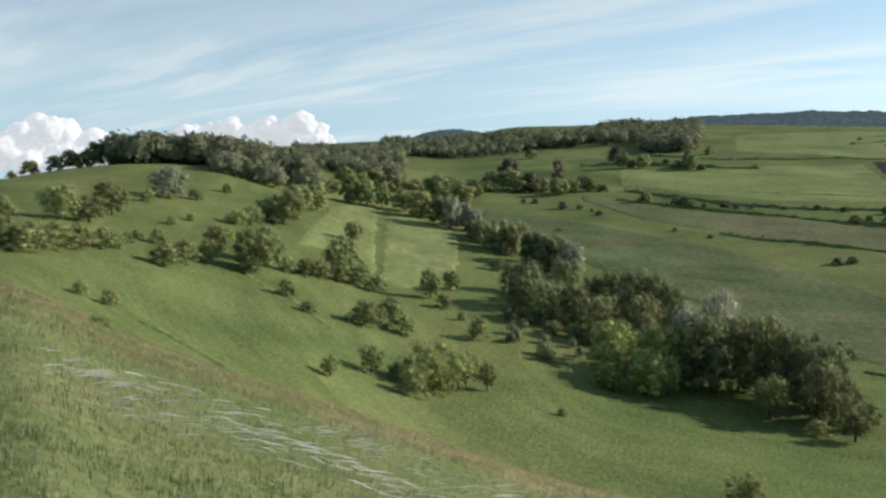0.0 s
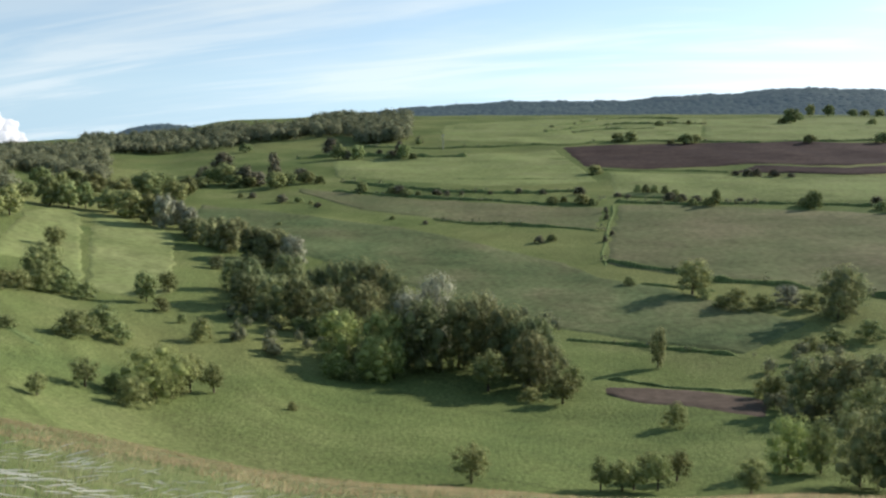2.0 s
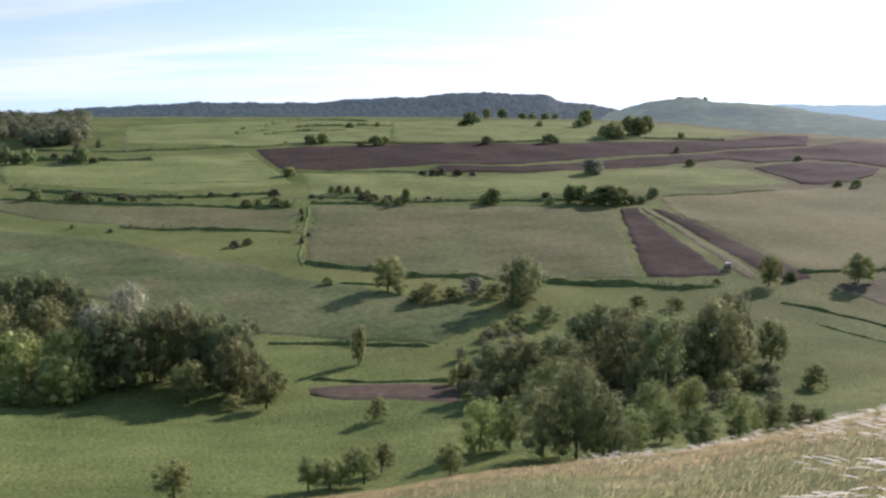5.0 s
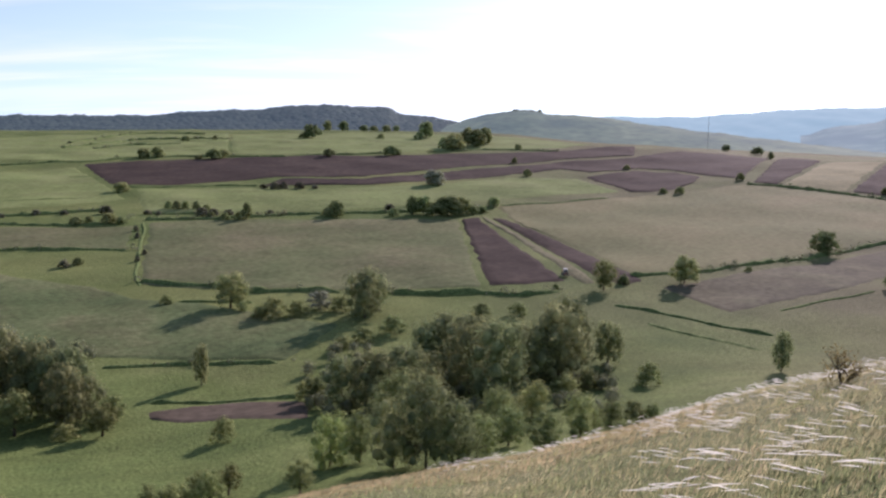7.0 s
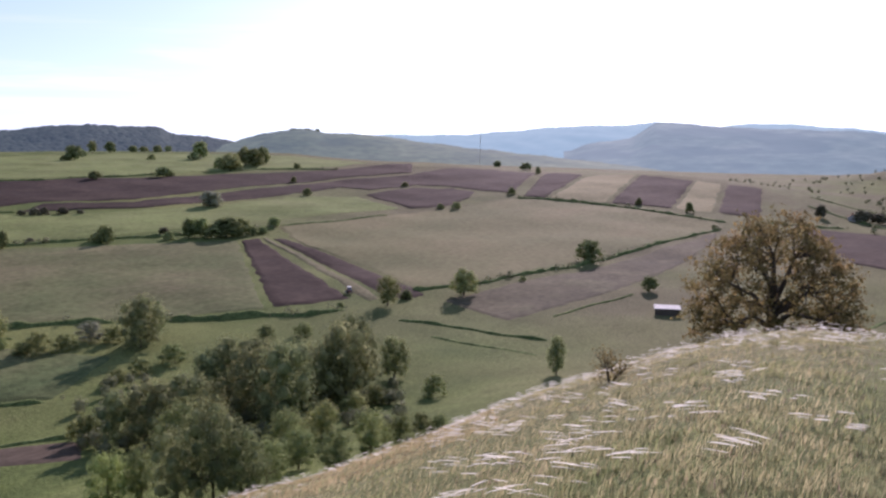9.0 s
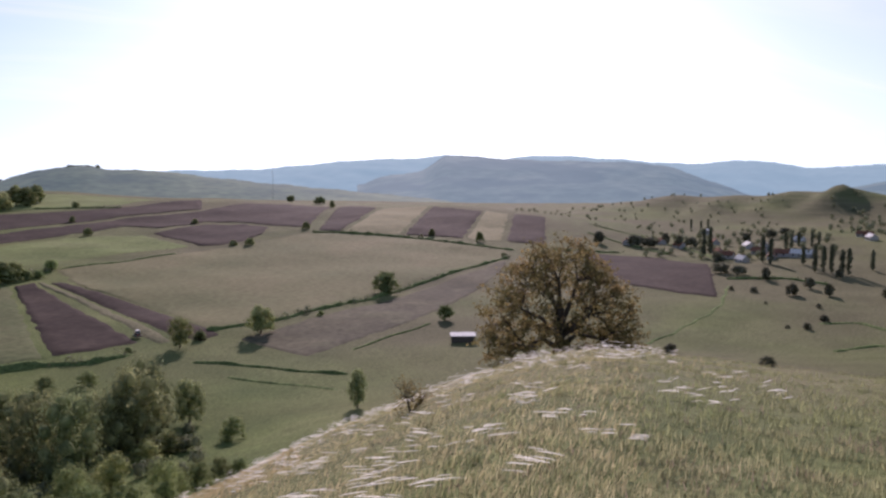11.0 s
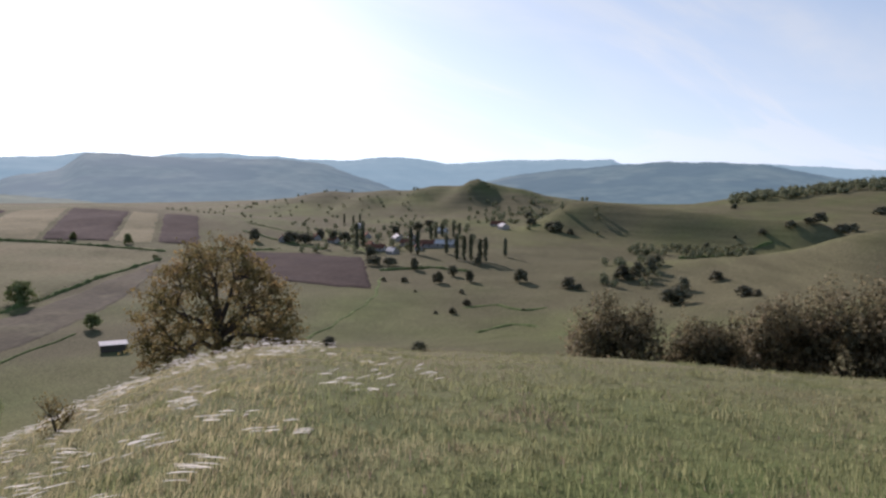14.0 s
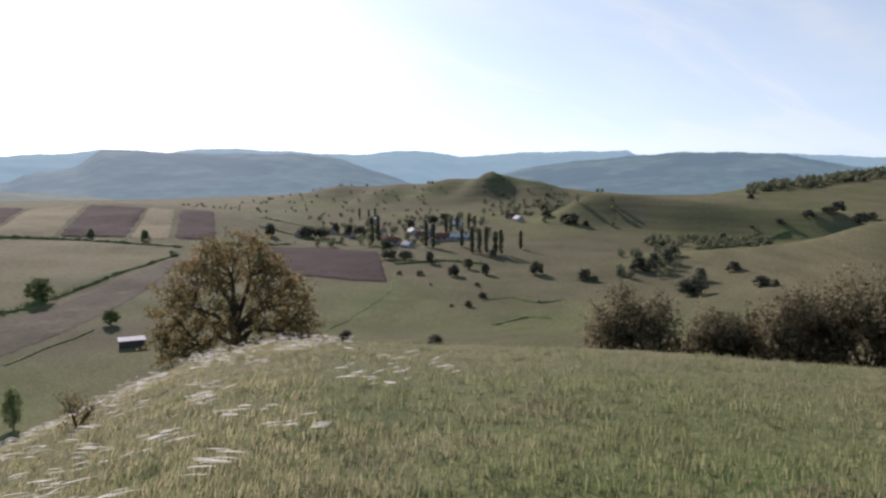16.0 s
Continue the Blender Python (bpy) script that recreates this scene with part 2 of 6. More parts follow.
# ---- materials ----
def material(name, colours, scale=1.0, rough=0.9, bump=0.0, bump_scale=None, fine=0.0, translucent=0.0, per_object=0.0, per_island=0.0, coords="Object", glow=0.0, patches=None, glow_colour=(0.50, 0.60, 0.78), browner=None, contrast=0.28, contour=0.0, hue=0.0, porous=0.0):
    """A surface whose colour wanders between the given colours, with fine grain and relief."""
    mat = bpy.data.materials.new(name)
    mat.use_nodes = True
    nt = mat.node_tree
    N, L = nt.nodes.new, nt.links.new
    bsdf, out = nt.nodes["Principled BSDF"], nt.nodes["Material Output"]
    bsdf.inputs["Roughness"].default_value = rough
    bsdf.inputs["Specular IOR Level"].default_value = 0.03 if translucent else (0.5 if rough < 0.6 else 0.018)
    co = N("ShaderNodeTexCoord")
    noise_a = N("ShaderNodeTexNoise")
    noise_a.inputs["Scale"].default_value, noise_a.inputs["Detail"].default_value, noise_a.inputs["Roughness"].default_value = scale, 6, 0.6
    L(co.outputs[coords], noise_a.inputs["Vector"])
    ramp = N("ShaderNodeValToRGB")
    els = ramp.color_ramp.elements
    while len(els) < len(colours):
        els.new(0.5)
    for i, c in enumerate(colours):
        els[i].position = 0.3 + 0.4 * i / max(1, len(colours) - 1)
        els[i].color = (*c, 1)
    L(noise_a.outputs["Fac"], ramp.inputs[0])
    colour = ramp.outputs[0]
    if patches:
        psize, pcolour, low, high = patches
        noise_p = N("ShaderNodeTexNoise")
        noise_p.inputs["Scale"].default_value, noise_p.inputs["Detail"].default_value = psize, 3
        L(co.outputs[coords], noise_p.inputs["Vector"])
        span = N("ShaderNodeMapRange")
        span.inputs["From Min"].default_value, span.inputs["From Max"].default_value = low, high
        L(noise_p.outputs["Fac"], span.inputs["Value"])
        mixp = N("ShaderNodeMix")
        mixp.data_type = "RGBA"
        L(span.outputs[0], mixp.inputs[0])
        L(colour, mixp.inputs[6])
        mixp.inputs[7].default_value = (*pcolour, 1)
        colour = mixp.outputs[2]
    if browner:
        # the sward turns browner towards one side, in patches
        dcolour, x0, x1, axis = browner
        sepx = N("ShaderNodeVectorMath")
        sepx.operation = "DOT_PRODUCT"
        L(co.outputs[coords], sepx.inputs[0])
        sepx.inputs[1].default_value = axis
        span = N("ShaderNodeMapRange")
        span.inputs["From Min"].default_value, span.inputs["From Max"].default_value = x0, x1
        L(sepx.outputs["Value"], span.inputs["Value"])
        patch = N("ShaderNodeTexNoise")
        patch.inputs["Scale"].default_value, patch.inputs["Detail"].default_value = 0.012, 4
        L(co.outputs[coords], patch.inputs["Vector"])
        much = N("ShaderNodeMath")
        much.operation, much.use_clamp = "MULTIPLY", True
        L(span.outputs[0], much.inputs[0])
        grow_p = N("ShaderNodeMath")
        grow_p.operation = "MULTIPLY_ADD"
        L(patch.outputs["Fac"], grow_p.inputs[0])
        grow_p.inputs[1].default_value, grow_p.inputs[2].default_value = 2.5, -0.45
        L(grow_p.outputs[0], much.inputs[1])
        mixd = N("ShaderNodeMix")
        mixd.data_type = "RGBA"
        L(much.outputs[0], mixd.inputs[0])
        L(colour, mixd.inputs[6])
        mixd.inputs[7].default_value = (*dcolour, 1)
        colour = mixd.outputs[2]
    value = None
    if fine:
        noise_b = N("ShaderNodeTexNoise")
        noise_b.inputs["Scale"].default_value, noise_b.inputs["Detail"].default_value = fine, 4
        L(co.outputs[coords], noise_b.inputs["Vector"])
        m = N("ShaderNodeMapRange")
        m.inputs["From Min"].default_value, m.inputs["From Max"].default_value = 0.3, 0.7
        m.inputs["To Min"].default_value, m.inputs["To Max"].default_value = 1 - contrast, 1 + contrast
        L(noise_b.outputs["Fac"], m.inputs["Value"])
        value = m.outputs[0]
    for source, spread in (("ob", per_object), ("geo", per_island)):
        if spread:
            info = N("ShaderNodeObjectInfo" if source == "ob" else "ShaderNodeNewGeometry")
            m = N("ShaderNodeMapRange")
            m.inputs["To Min"].default_value, m.inputs["To Max"].default_value = 1 - spread, 1 + spread
            L(info.outputs["Random" if source == "ob" else "Random Per Island"], m.inputs["Value"])
            if value is None:
                value = m.outputs[0]
            else:
                mm = N("ShaderNodeMath")
                mm.operation = "MULTIPLY"
                L(value, mm.inputs[0])
                L(m.outputs[0], mm.inputs[1])
                value = mm.outputs[0]
    if contour:
        # lighter and darker bands, like trodden ledges, that follow the lie of the land
        ledge = N("ShaderNodeMapping")
        ledge.inputs["Scale"].default_value = (0.018, 0.018, 0.55)
        L(co.outputs[coords], ledge.inputs[0])
        noise_c = N("ShaderNodeTexNoise")
        noise_c.inputs["Scale"].default_value, noise_c.inputs["Detail"].default_value, noise_c.inputs["Roughness"].default_value = 1.0, 5, 0.62
        L(ledge.outputs[0], noise_c.inputs["Vector"])
        m = N("ShaderNodeMapRange")
        m.inputs["From Min"].default_value, m.inputs["From Max"].default_value = 0.32, 0.68
        m.inputs["To Min"].default_value, m.inputs["To Max"].default_value = 1 - contour, 1 + contour
        L(noise_c.outputs["Fac"], m.inputs["Value"])
        mm = N("ShaderNodeMath")
        mm.operation = "MULTIPLY"
        L(value, mm.inputs[0])
        L(m.outputs[0], mm.inputs[1])
        value = mm.outputs[0]
    if value is not None:
        hsv = N("ShaderNodeHueSaturation")
        L(colour, hsv.inputs["Color"])
        L(value, hsv.inputs["Value"])
        if hue:
            info = N("ShaderNodeObjectInfo")
            m = N("ShaderNodeMath")
            m.operation = "MULTIPLY"
            L(info.outputs["Random"], m.inputs[0])
            m.inputs[1].default_value = 7.31
            m2 = N("ShaderNodeMath")
            m2.operation = "FRACT"
            L(m.outputs[0], m2.inputs[0])
            m3 = N("ShaderNodeMapRange")
            m3.inputs["To Min"].default_value, m3.inputs["To Max"].default_value = 0.5 - hue, 0.5 + hue
            L(m2.outputs[0], m3.inputs["Value"])
            L(m3.outputs[0], hsv.inputs["Hue"])
        colour = hsv.outputs[0]
    L(colour, bsdf.inputs["Base Color"])
    if bump:
        bn = N("ShaderNodeBump")
        bn.inputs["Strength"].default_value, bn.inputs["Distance"].default_value = 1.0, bump
        nb = N("ShaderNodeTexNoise")
        nb.inputs["Scale"].default_value, nb.inputs["Detail"].default_value = bump_scale or scale * 6, 6
        L(co.outputs[coords], nb.inputs["Vector"])
        L(nb.outputs["Fac"], bn.inputs["Height"])
        L(bn.outputs[0], bsdf.inputs["Normal"])
    last = bsdf.outputs[0]
    if translucent:
        tr = N("ShaderNodeBsdfTranslucent")
        L(colour, tr.inputs["Color"])
        ms = N("ShaderNodeMixShader")
        ms.inputs[0].default_value = translucent
        L(last, ms.inputs[1])
        L(tr.outputs[0], ms.inputs[2])
        last = ms.outputs[0]
    if porous:
        # a spray of leaves has gaps that let light through
        gap = N("ShaderNodeBsdfTransparent")
        ms = N("ShaderNodeMixShader")
        ms.inputs[0].default_value = porous
        L(last, ms.inputs[1])
        L(gap.outputs[0], ms.inputs[2])
        last = ms.outputs[0]
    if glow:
        # far hills and clouds only: haze and cloud brightness painted on as emission
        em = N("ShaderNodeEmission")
        em.inputs["Color"].default_value, em.inputs["Strength"].default_value = (*glow_colour, 1), 1.0
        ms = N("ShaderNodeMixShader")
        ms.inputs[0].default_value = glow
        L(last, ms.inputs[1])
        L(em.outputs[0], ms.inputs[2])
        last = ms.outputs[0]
    L(last, out.inputs["Surface"])
    return mat


MEADOW = material("meadow_grass_cover", [(0.0827, 0.118, 0.0389), (0.116, 0.149, 0.0491), (0.153, 0.176, 0.066)], scale=0.028, fine=1.3, contrast=0.3, bump=0.3, bump_scale=1.5, patches=(0.009, (0.175, 0.195, 0.07), 0.48, 0.66), browner=((0.142, 0.136, 0.073), 30, 190, (1, -0.7, 0)), contour=0.16)
MOWN = material("mown_grass", [(0.157, 0.196, 0.0696), (0.178, 0.213, 0.0783), (0.2, 0.224, 0.0914)], scale=0.03, fine=0.4, contrast=0.2, bump=0.1, bump_scale=1, contour=0.2)
CROP = material("young_crop", [(0.08, 0.115, 0.048), (0.105, 0.13, 0.056), (0.14, 0.142, 0.07)], scale=0.03, fine=0.5, contrast=0.26, bump=0.2, bump_scale=1.2, contour=0.25)
FALLOW = material("stubble", [(0.105, 0.13, 0.056), (0.13, 0.14, 0.066), (0.158, 0.15, 0.08)], scale=0.02, fine=0.4, contrast=0.22, bump=0.15, bump_scale=0.7, contour=0.15)
STRAW = material("dry_pasture", [(0.14, 0.147, 0.07), (0.172, 0.167, 0.082), (0.203, 0.181, 0.095)], scale=0.02, fine=0.4, contrast=0.18, bump=0.1, bump_scale=0.7)
PLOUGH = material("bare_ploughed_soil", [(0.042, 0.0312, 0.0253), (0.0553, 0.0413, 0.0333), (0.0763, 0.0569, 0.0444)], scale=0.03, fine=0.3, contrast=0.22, bump=0.12, bump_scale=0.8)
EARTH = material("brown_earth", [(0.085, 0.068, 0.05), (0.115, 0.092, 0.068)], scale=0.1, fine=0.5, contrast=0.2, bump=0.1, bump_scale=1.0)
PALE = material("pale_straw_stubble", [(0.22, 0.2, 0.105), (0.26, 0.235, 0.125), (0.3, 0.265, 0.15)], scale=0.03, fine=0.4, contrast=0.15, bump=0.1, bump_scale=0.7)
DULL = material("dull_weedy_fallow", [(0.085, 0.078, 0.052), (0.105, 0.096, 0.062), (0.135, 0.122, 0.075)], scale=0.03, fine=0.4, contrast=0.24, bump=0.15, bump_scale=0.7, patches=(0.035, (0.14, 0.135, 0.08), 0.55, 0.68))
TRACK = material("dirt_track", [(0.13, 0.13, 0.07), (0.18, 0.165, 0.095)], scale=0.1, fine=0.8, bump=0.08, bump_scale=1.5)
BANK = material("rough_bank_grass", [(0.0825, 0.117, 0.042), (0.12, 0.162, 0.057), (0.173, 0.217, 0.078)], scale=0.25, fine=1.2, contrast=0.4, bump=0.4, bump_scale=1.0)
LEAF = material("green_leaves", [(0.115, 0.138, 0.0575), (0.247, 0.287, 0.115), (0.425, 0.46, 0.196)], scale=5.5, rough=0.85, translucent=0.38, per_object=0.3, per_island=0.12, hue=0.02, porous=0.16)
BRIGHT_LEAF = material("light_green_leaves", [(0.179, 0.221, 0.075), (0.333, 0.403, 0.144), (0.538, 0.611, 0.237)], scale=5.5, rough=0.85, translucent=0.4, per_object=0.18, per_island=0.16, hue=0.01, porous=0.16)
DARK_LEAF = material("dark_green_leaves", [(0.108, 0.125, 0.064), (0.228, 0.26, 0.12), (0.4, 0.43, 0.2)], scale=6.0, rough=0.85, translucent=0.4, per_object=0.3, per_island=0.12, hue=0.022, porous=0.16)
POPLAR_LEAF = material("poplar_leaves", [(0.085, 0.095, 0.06), (0.14, 0.15, 0.09), (0.21, 0.218, 0.13)], scale=6.0, rough=0.85, translucent=0.22, per_object=0.2, per_island=0.12, porous=0.12)
PALE_LEAF = material("silver_leaves", [(0.17, 0.18, 0.12), (0.31, 0.33, 0.22), (0.46, 0.48, 0.34)], scale=6.0, rough=0.85, translucent=0.4, per_object=0.2, per_island=0.16, porous=0.16)
WOOD_LEAF = material("woodland_leaves", [(0.144, 0.167, 0.0979), (0.19, 0.213, 0.121), (0.248, 0.259, 0.15)], scale=0.09, rough=0.85, translucent=0.38, per_island=0.14, porous=0.24)
RUST_LEAF = material("browning_leaves", [(0.144, 0.138, 0.0572), (0.202, 0.161, 0.0676), (0.288, 0.204, 0.0936)], scale=0.9, rough=0.6, translucent=0.5, per_island=0.35)
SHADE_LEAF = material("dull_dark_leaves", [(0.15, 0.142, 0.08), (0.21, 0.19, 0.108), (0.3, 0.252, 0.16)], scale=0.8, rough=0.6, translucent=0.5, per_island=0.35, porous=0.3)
# darkened, greyed copy of LEAF: shade against the sun put into its colour
BACKLIT_LEAF = material("backlit_dark_leaves", [(0.1, 0.104, 0.068), (0.16, 0.16, 0.1), (0.25, 0.238, 0.155)], scale=5.5, rough=0.85, translucent=0.3, per_object=0.3, per_island=0.14, hue=0.015, porous=0.16)
DEAD_STALK = material("dead_brown_stalks", [(0.26, 0.19, 0.15), (0.36, 0.28, 0.22)], scale=3, rough=0.8, translucent=0.5, per_island=0.3)
BARK = material("grey_bark", [(0.06, 0.048, 0.036), (0.11, 0.09, 0.07)], scale=6, rough=0.95, bump=0.02, bump_scale=20)
BLADE = material("grass_blades", [(0.258, 0.308, 0.134), (0.329, 0.354, 0.17), (0.432, 0.396, 0.237)], scale=0.5, rough=0.7, translucent=0.5, per_island=0.18)
LUSH_BLADE = material("green_grass_blades", [(0.3, 0.38, 0.15), (0.37, 0.42, 0.19), (0.46, 0.46, 0.26)], scale=0.5, rough=0.7, translucent=0.5, per_island=0.2)
DRY_BLADE = material("dry_grass_blades", [(0.454, 0.422, 0.224), (0.562, 0.502, 0.288), (0.67, 0.593, 0.352)], scale=0.25, rough=0.6, translucent=0.5, per_island=0.12)
TAN_BLADE = material("tan_grass_blades", [(0.4, 0.32, 0.17), (0.5, 0.4, 0.22), (0.6, 0.47, 0.28)], scale=0.25, rough=0.6, translucent=0.5, per_island=0.16)
PLUME = material("feather_grass_plumes", [(0.7, 0.68, 0.6), (0.8, 0.78, 0.72)], scale=3, rough=0.5, translucent=0.5, per_island=0.2)
TURF = material("dry_hilltop_turf", [(0.0896, 0.129, 0.0426), (0.129, 0.162, 0.0582), (0.174, 0.185, 0.0806)], scale=0.6, fine=9, contrast=0.3, bump=0.02, bump_scale=14, patches=(0.1, (0.17, 0.15, 0.085), 0.58, 0.78), browner=((0.19, 0.172, 0.1), 4, 14, (0.82, 0.57, 0)))
WALL_PAINT = material("limewash", [(0.38, 0.36, 0.32), (0.48, 0.46, 0.42)], scale=1.5, fine=6, bump=0.01)
ROOF_TILE = material("clay_tiles", [(0.16, 0.075, 0.05), (0.24, 0.115, 0.075)], scale=2, fine=8, bump=0.03, bump_scale=6)
TIN = material("pale_tin_sheet", [(0.578, 0.561, 0.527), (0.731, 0.714, 0.663)], scale=1.0, rough=0.75, fine=5)
PLANK = material("weathered_planks", [(0.09, 0.075, 0.06), (0.15, 0.125, 0.1)], scale=3, fine=9, bump=0.02)
PANE = material("dark_window_glass", [(0.02, 0.025, 0.03), (0.03, 0.035, 0.04)], scale=1, rough=0.35)
RED_PAINT = material("faded_red_paint", [(0.3, 0.06, 0.04), (0.4, 0.09, 0.06)], scale=3, rough=0.5)
WHITE_PAINT = material("white_paint", [(0.65, 0.65, 0.63), (0.78, 0.78, 0.76)], scale=3, rough=0.5)
RUBBER = material("black_rubber", [(0.02, 0.02, 0.02), (0.035, 0.035, 0.035)], scale=5, rough=0.9)
CONCRETE = material("grey_concrete", [(0.3, 0.3, 0.28), (0.4, 0.39, 0.37)], scale=3, fine=12)
# painted haze: a bluish glow is mixed into these four far materials
FAR_WOOD = material("far_wooded_hill", [(0.02, 0.034, 0.026), (0.045, 0.06, 0.04)], scale=0.02, fine=0.08, contrast=0.4, bump=2, bump_scale=0.06, glow=0.1, glow_colour=(0.36, 0.55, 0.66))
FAR_SLOPE = material("far_hazy_slope", [(0.0345, 0.0633, 0.0345), (0.092, 0.127, 0.0575), (0.138, 0.167, 0.0805)], scale=0.008, fine=0.05, contrast=0.35, glow=0.15, glow_colour=(0.4, 0.6, 0.66))
RANGE_NEAR = material("hazy_range", [(0.0255, 0.0425, 0.034), (0.0723, 0.0935, 0.0638), (0.119, 0.128, 0.085)], scale=0.005, fine=0.02, contrast=0.36, patches=(0.0035, (0.022, 0.036, 0.03), 0.5, 0.57), glow=0.29, glow_colour=(0.37, 0.62, 0.7))
RANGE_FAR = material("pale_hazy_range", [(0.06, 0.085, 0.07), (0.12, 0.145, 0.11)], scale=0.004, fine=0.015, contrast=0.35, glow=0.52, glow_colour=(0.42, 0.68, 0.75))
# the clouds glow too: part of their brightness is painted as emission
CLOUD = material("cloud_white", [(0.84, 0.86, 0.84), (0.92, 0.93, 0.9)], scale=0.012, rough=1.0, bump=14, bump_scale=0.03, translucent=0.45, glow=0.42, glow_colour=(0.76, 0.82, 0.8))


# ---- helpers for meshes ----
def mesh_of(name, verts, faces, mats=(), smooth=False):
    me = bpy.data.meshes.new(name)
    me.from_pydata([tuple(v) for v in verts], [], [tuple(f) for f in faces])
    for m in mats:
        me.materials.append(m)
    if smooth:
        me.polygons.foreach_set("use_smooth", [True] * len(me.polygons))
    me.update()
    return me


def grid_mesh(name, px, py, pz, mat, smooth=True):
    """A mesh of a grid of points (2D arrays)."""
    rows, cols = px.shape
    me = bpy.data.meshes.new(name)
    n, q = rows * cols, (rows - 1) * (cols - 1)
    me.vertices.add(n)
    me.vertices.foreach_set("co", np.stack([px, py, pz], -1).astype(np.float32).ravel())
    idx = np.arange(n).reshape(rows, cols)
    quads = np.stack([idx[:-1, :-1], idx[:-1, 1:], idx[1:, 1:], idx[1:, :-1]], -1).reshape(-1, 4)
    me.loops.add(4 * q)
    me.loops.foreach_set("vertex_index", quads.ravel().astype(np.int32))
    me.polygons.add(q)
    me.polygons.foreach_set("loop_start", np.arange(0, 4 * q, 4, dtype=np.int32))
    me.polygons.foreach_set("use_smooth", np.full(q, smooth))
    me.materials.append(mat)
    me.update(calc_edges=True)
    me.validate()
    return me


def height(x, y):
    return float(land(x, y)[0])


# ---- the ground ----
def make_ground():
    az = np.concatenate([np.arange(-40, 118, 0.48), np.arange(118, 320.1, 2.0)])
    az[-1] = 320
    d = np.concatenate([[0.02], 0.4 * 1.022 ** np.arange(0, 520)])
    d = np.concatenate([d[d < 4700], [4800]])
    A, D = np.meshgrid(np.radians(az), d)
    X, Y = D * np.sin(A) - 0.25, D * np.cos(A) - 0.2
    Z = land(X.ravel(), Y.ravel()).reshape(X.shape)
    ob = new("ground", grid_mesh("ground", X[:, ::-1], Y[:, ::-1], Z[:, ::-1], MEADOW))
    tagged(ob, "rolling green meadow land with a grassy hilltop and a valley", "ground", kind="structure")


make_ground()


def make_turf():
    """The dry turf of the hilltop, a thin sheet of its own over the ground."""
    az = np.arange(0, 360.1, 1.0)
    d = np.concatenate([[0.05], 0.5 * 1.05 ** np.arange(0, 91)])
    A, D = np.meshgrid(np.radians(az), d)
    D = D * (1 + 0.06 * np.sin(A * 5) + 0.05 * np.sin(A * 11))
    X, Y = D * np.sin(A) - 0.25, D * np.cos(A) - 0.2
    Z = land(X.ravel(), Y.ravel()).reshape(X.shape) + 0.03
    Z[-1] -= 0.3
    ob = new("hilltop_turf", grid_mesh("hilltop_turf", X[:, ::-1], Y[:, ::-1], Z[:, ::-1], TURF))
    tagged(ob, "dry olive and straw coloured turf on the hilltop", "turf", kind="structure")


make_turf()

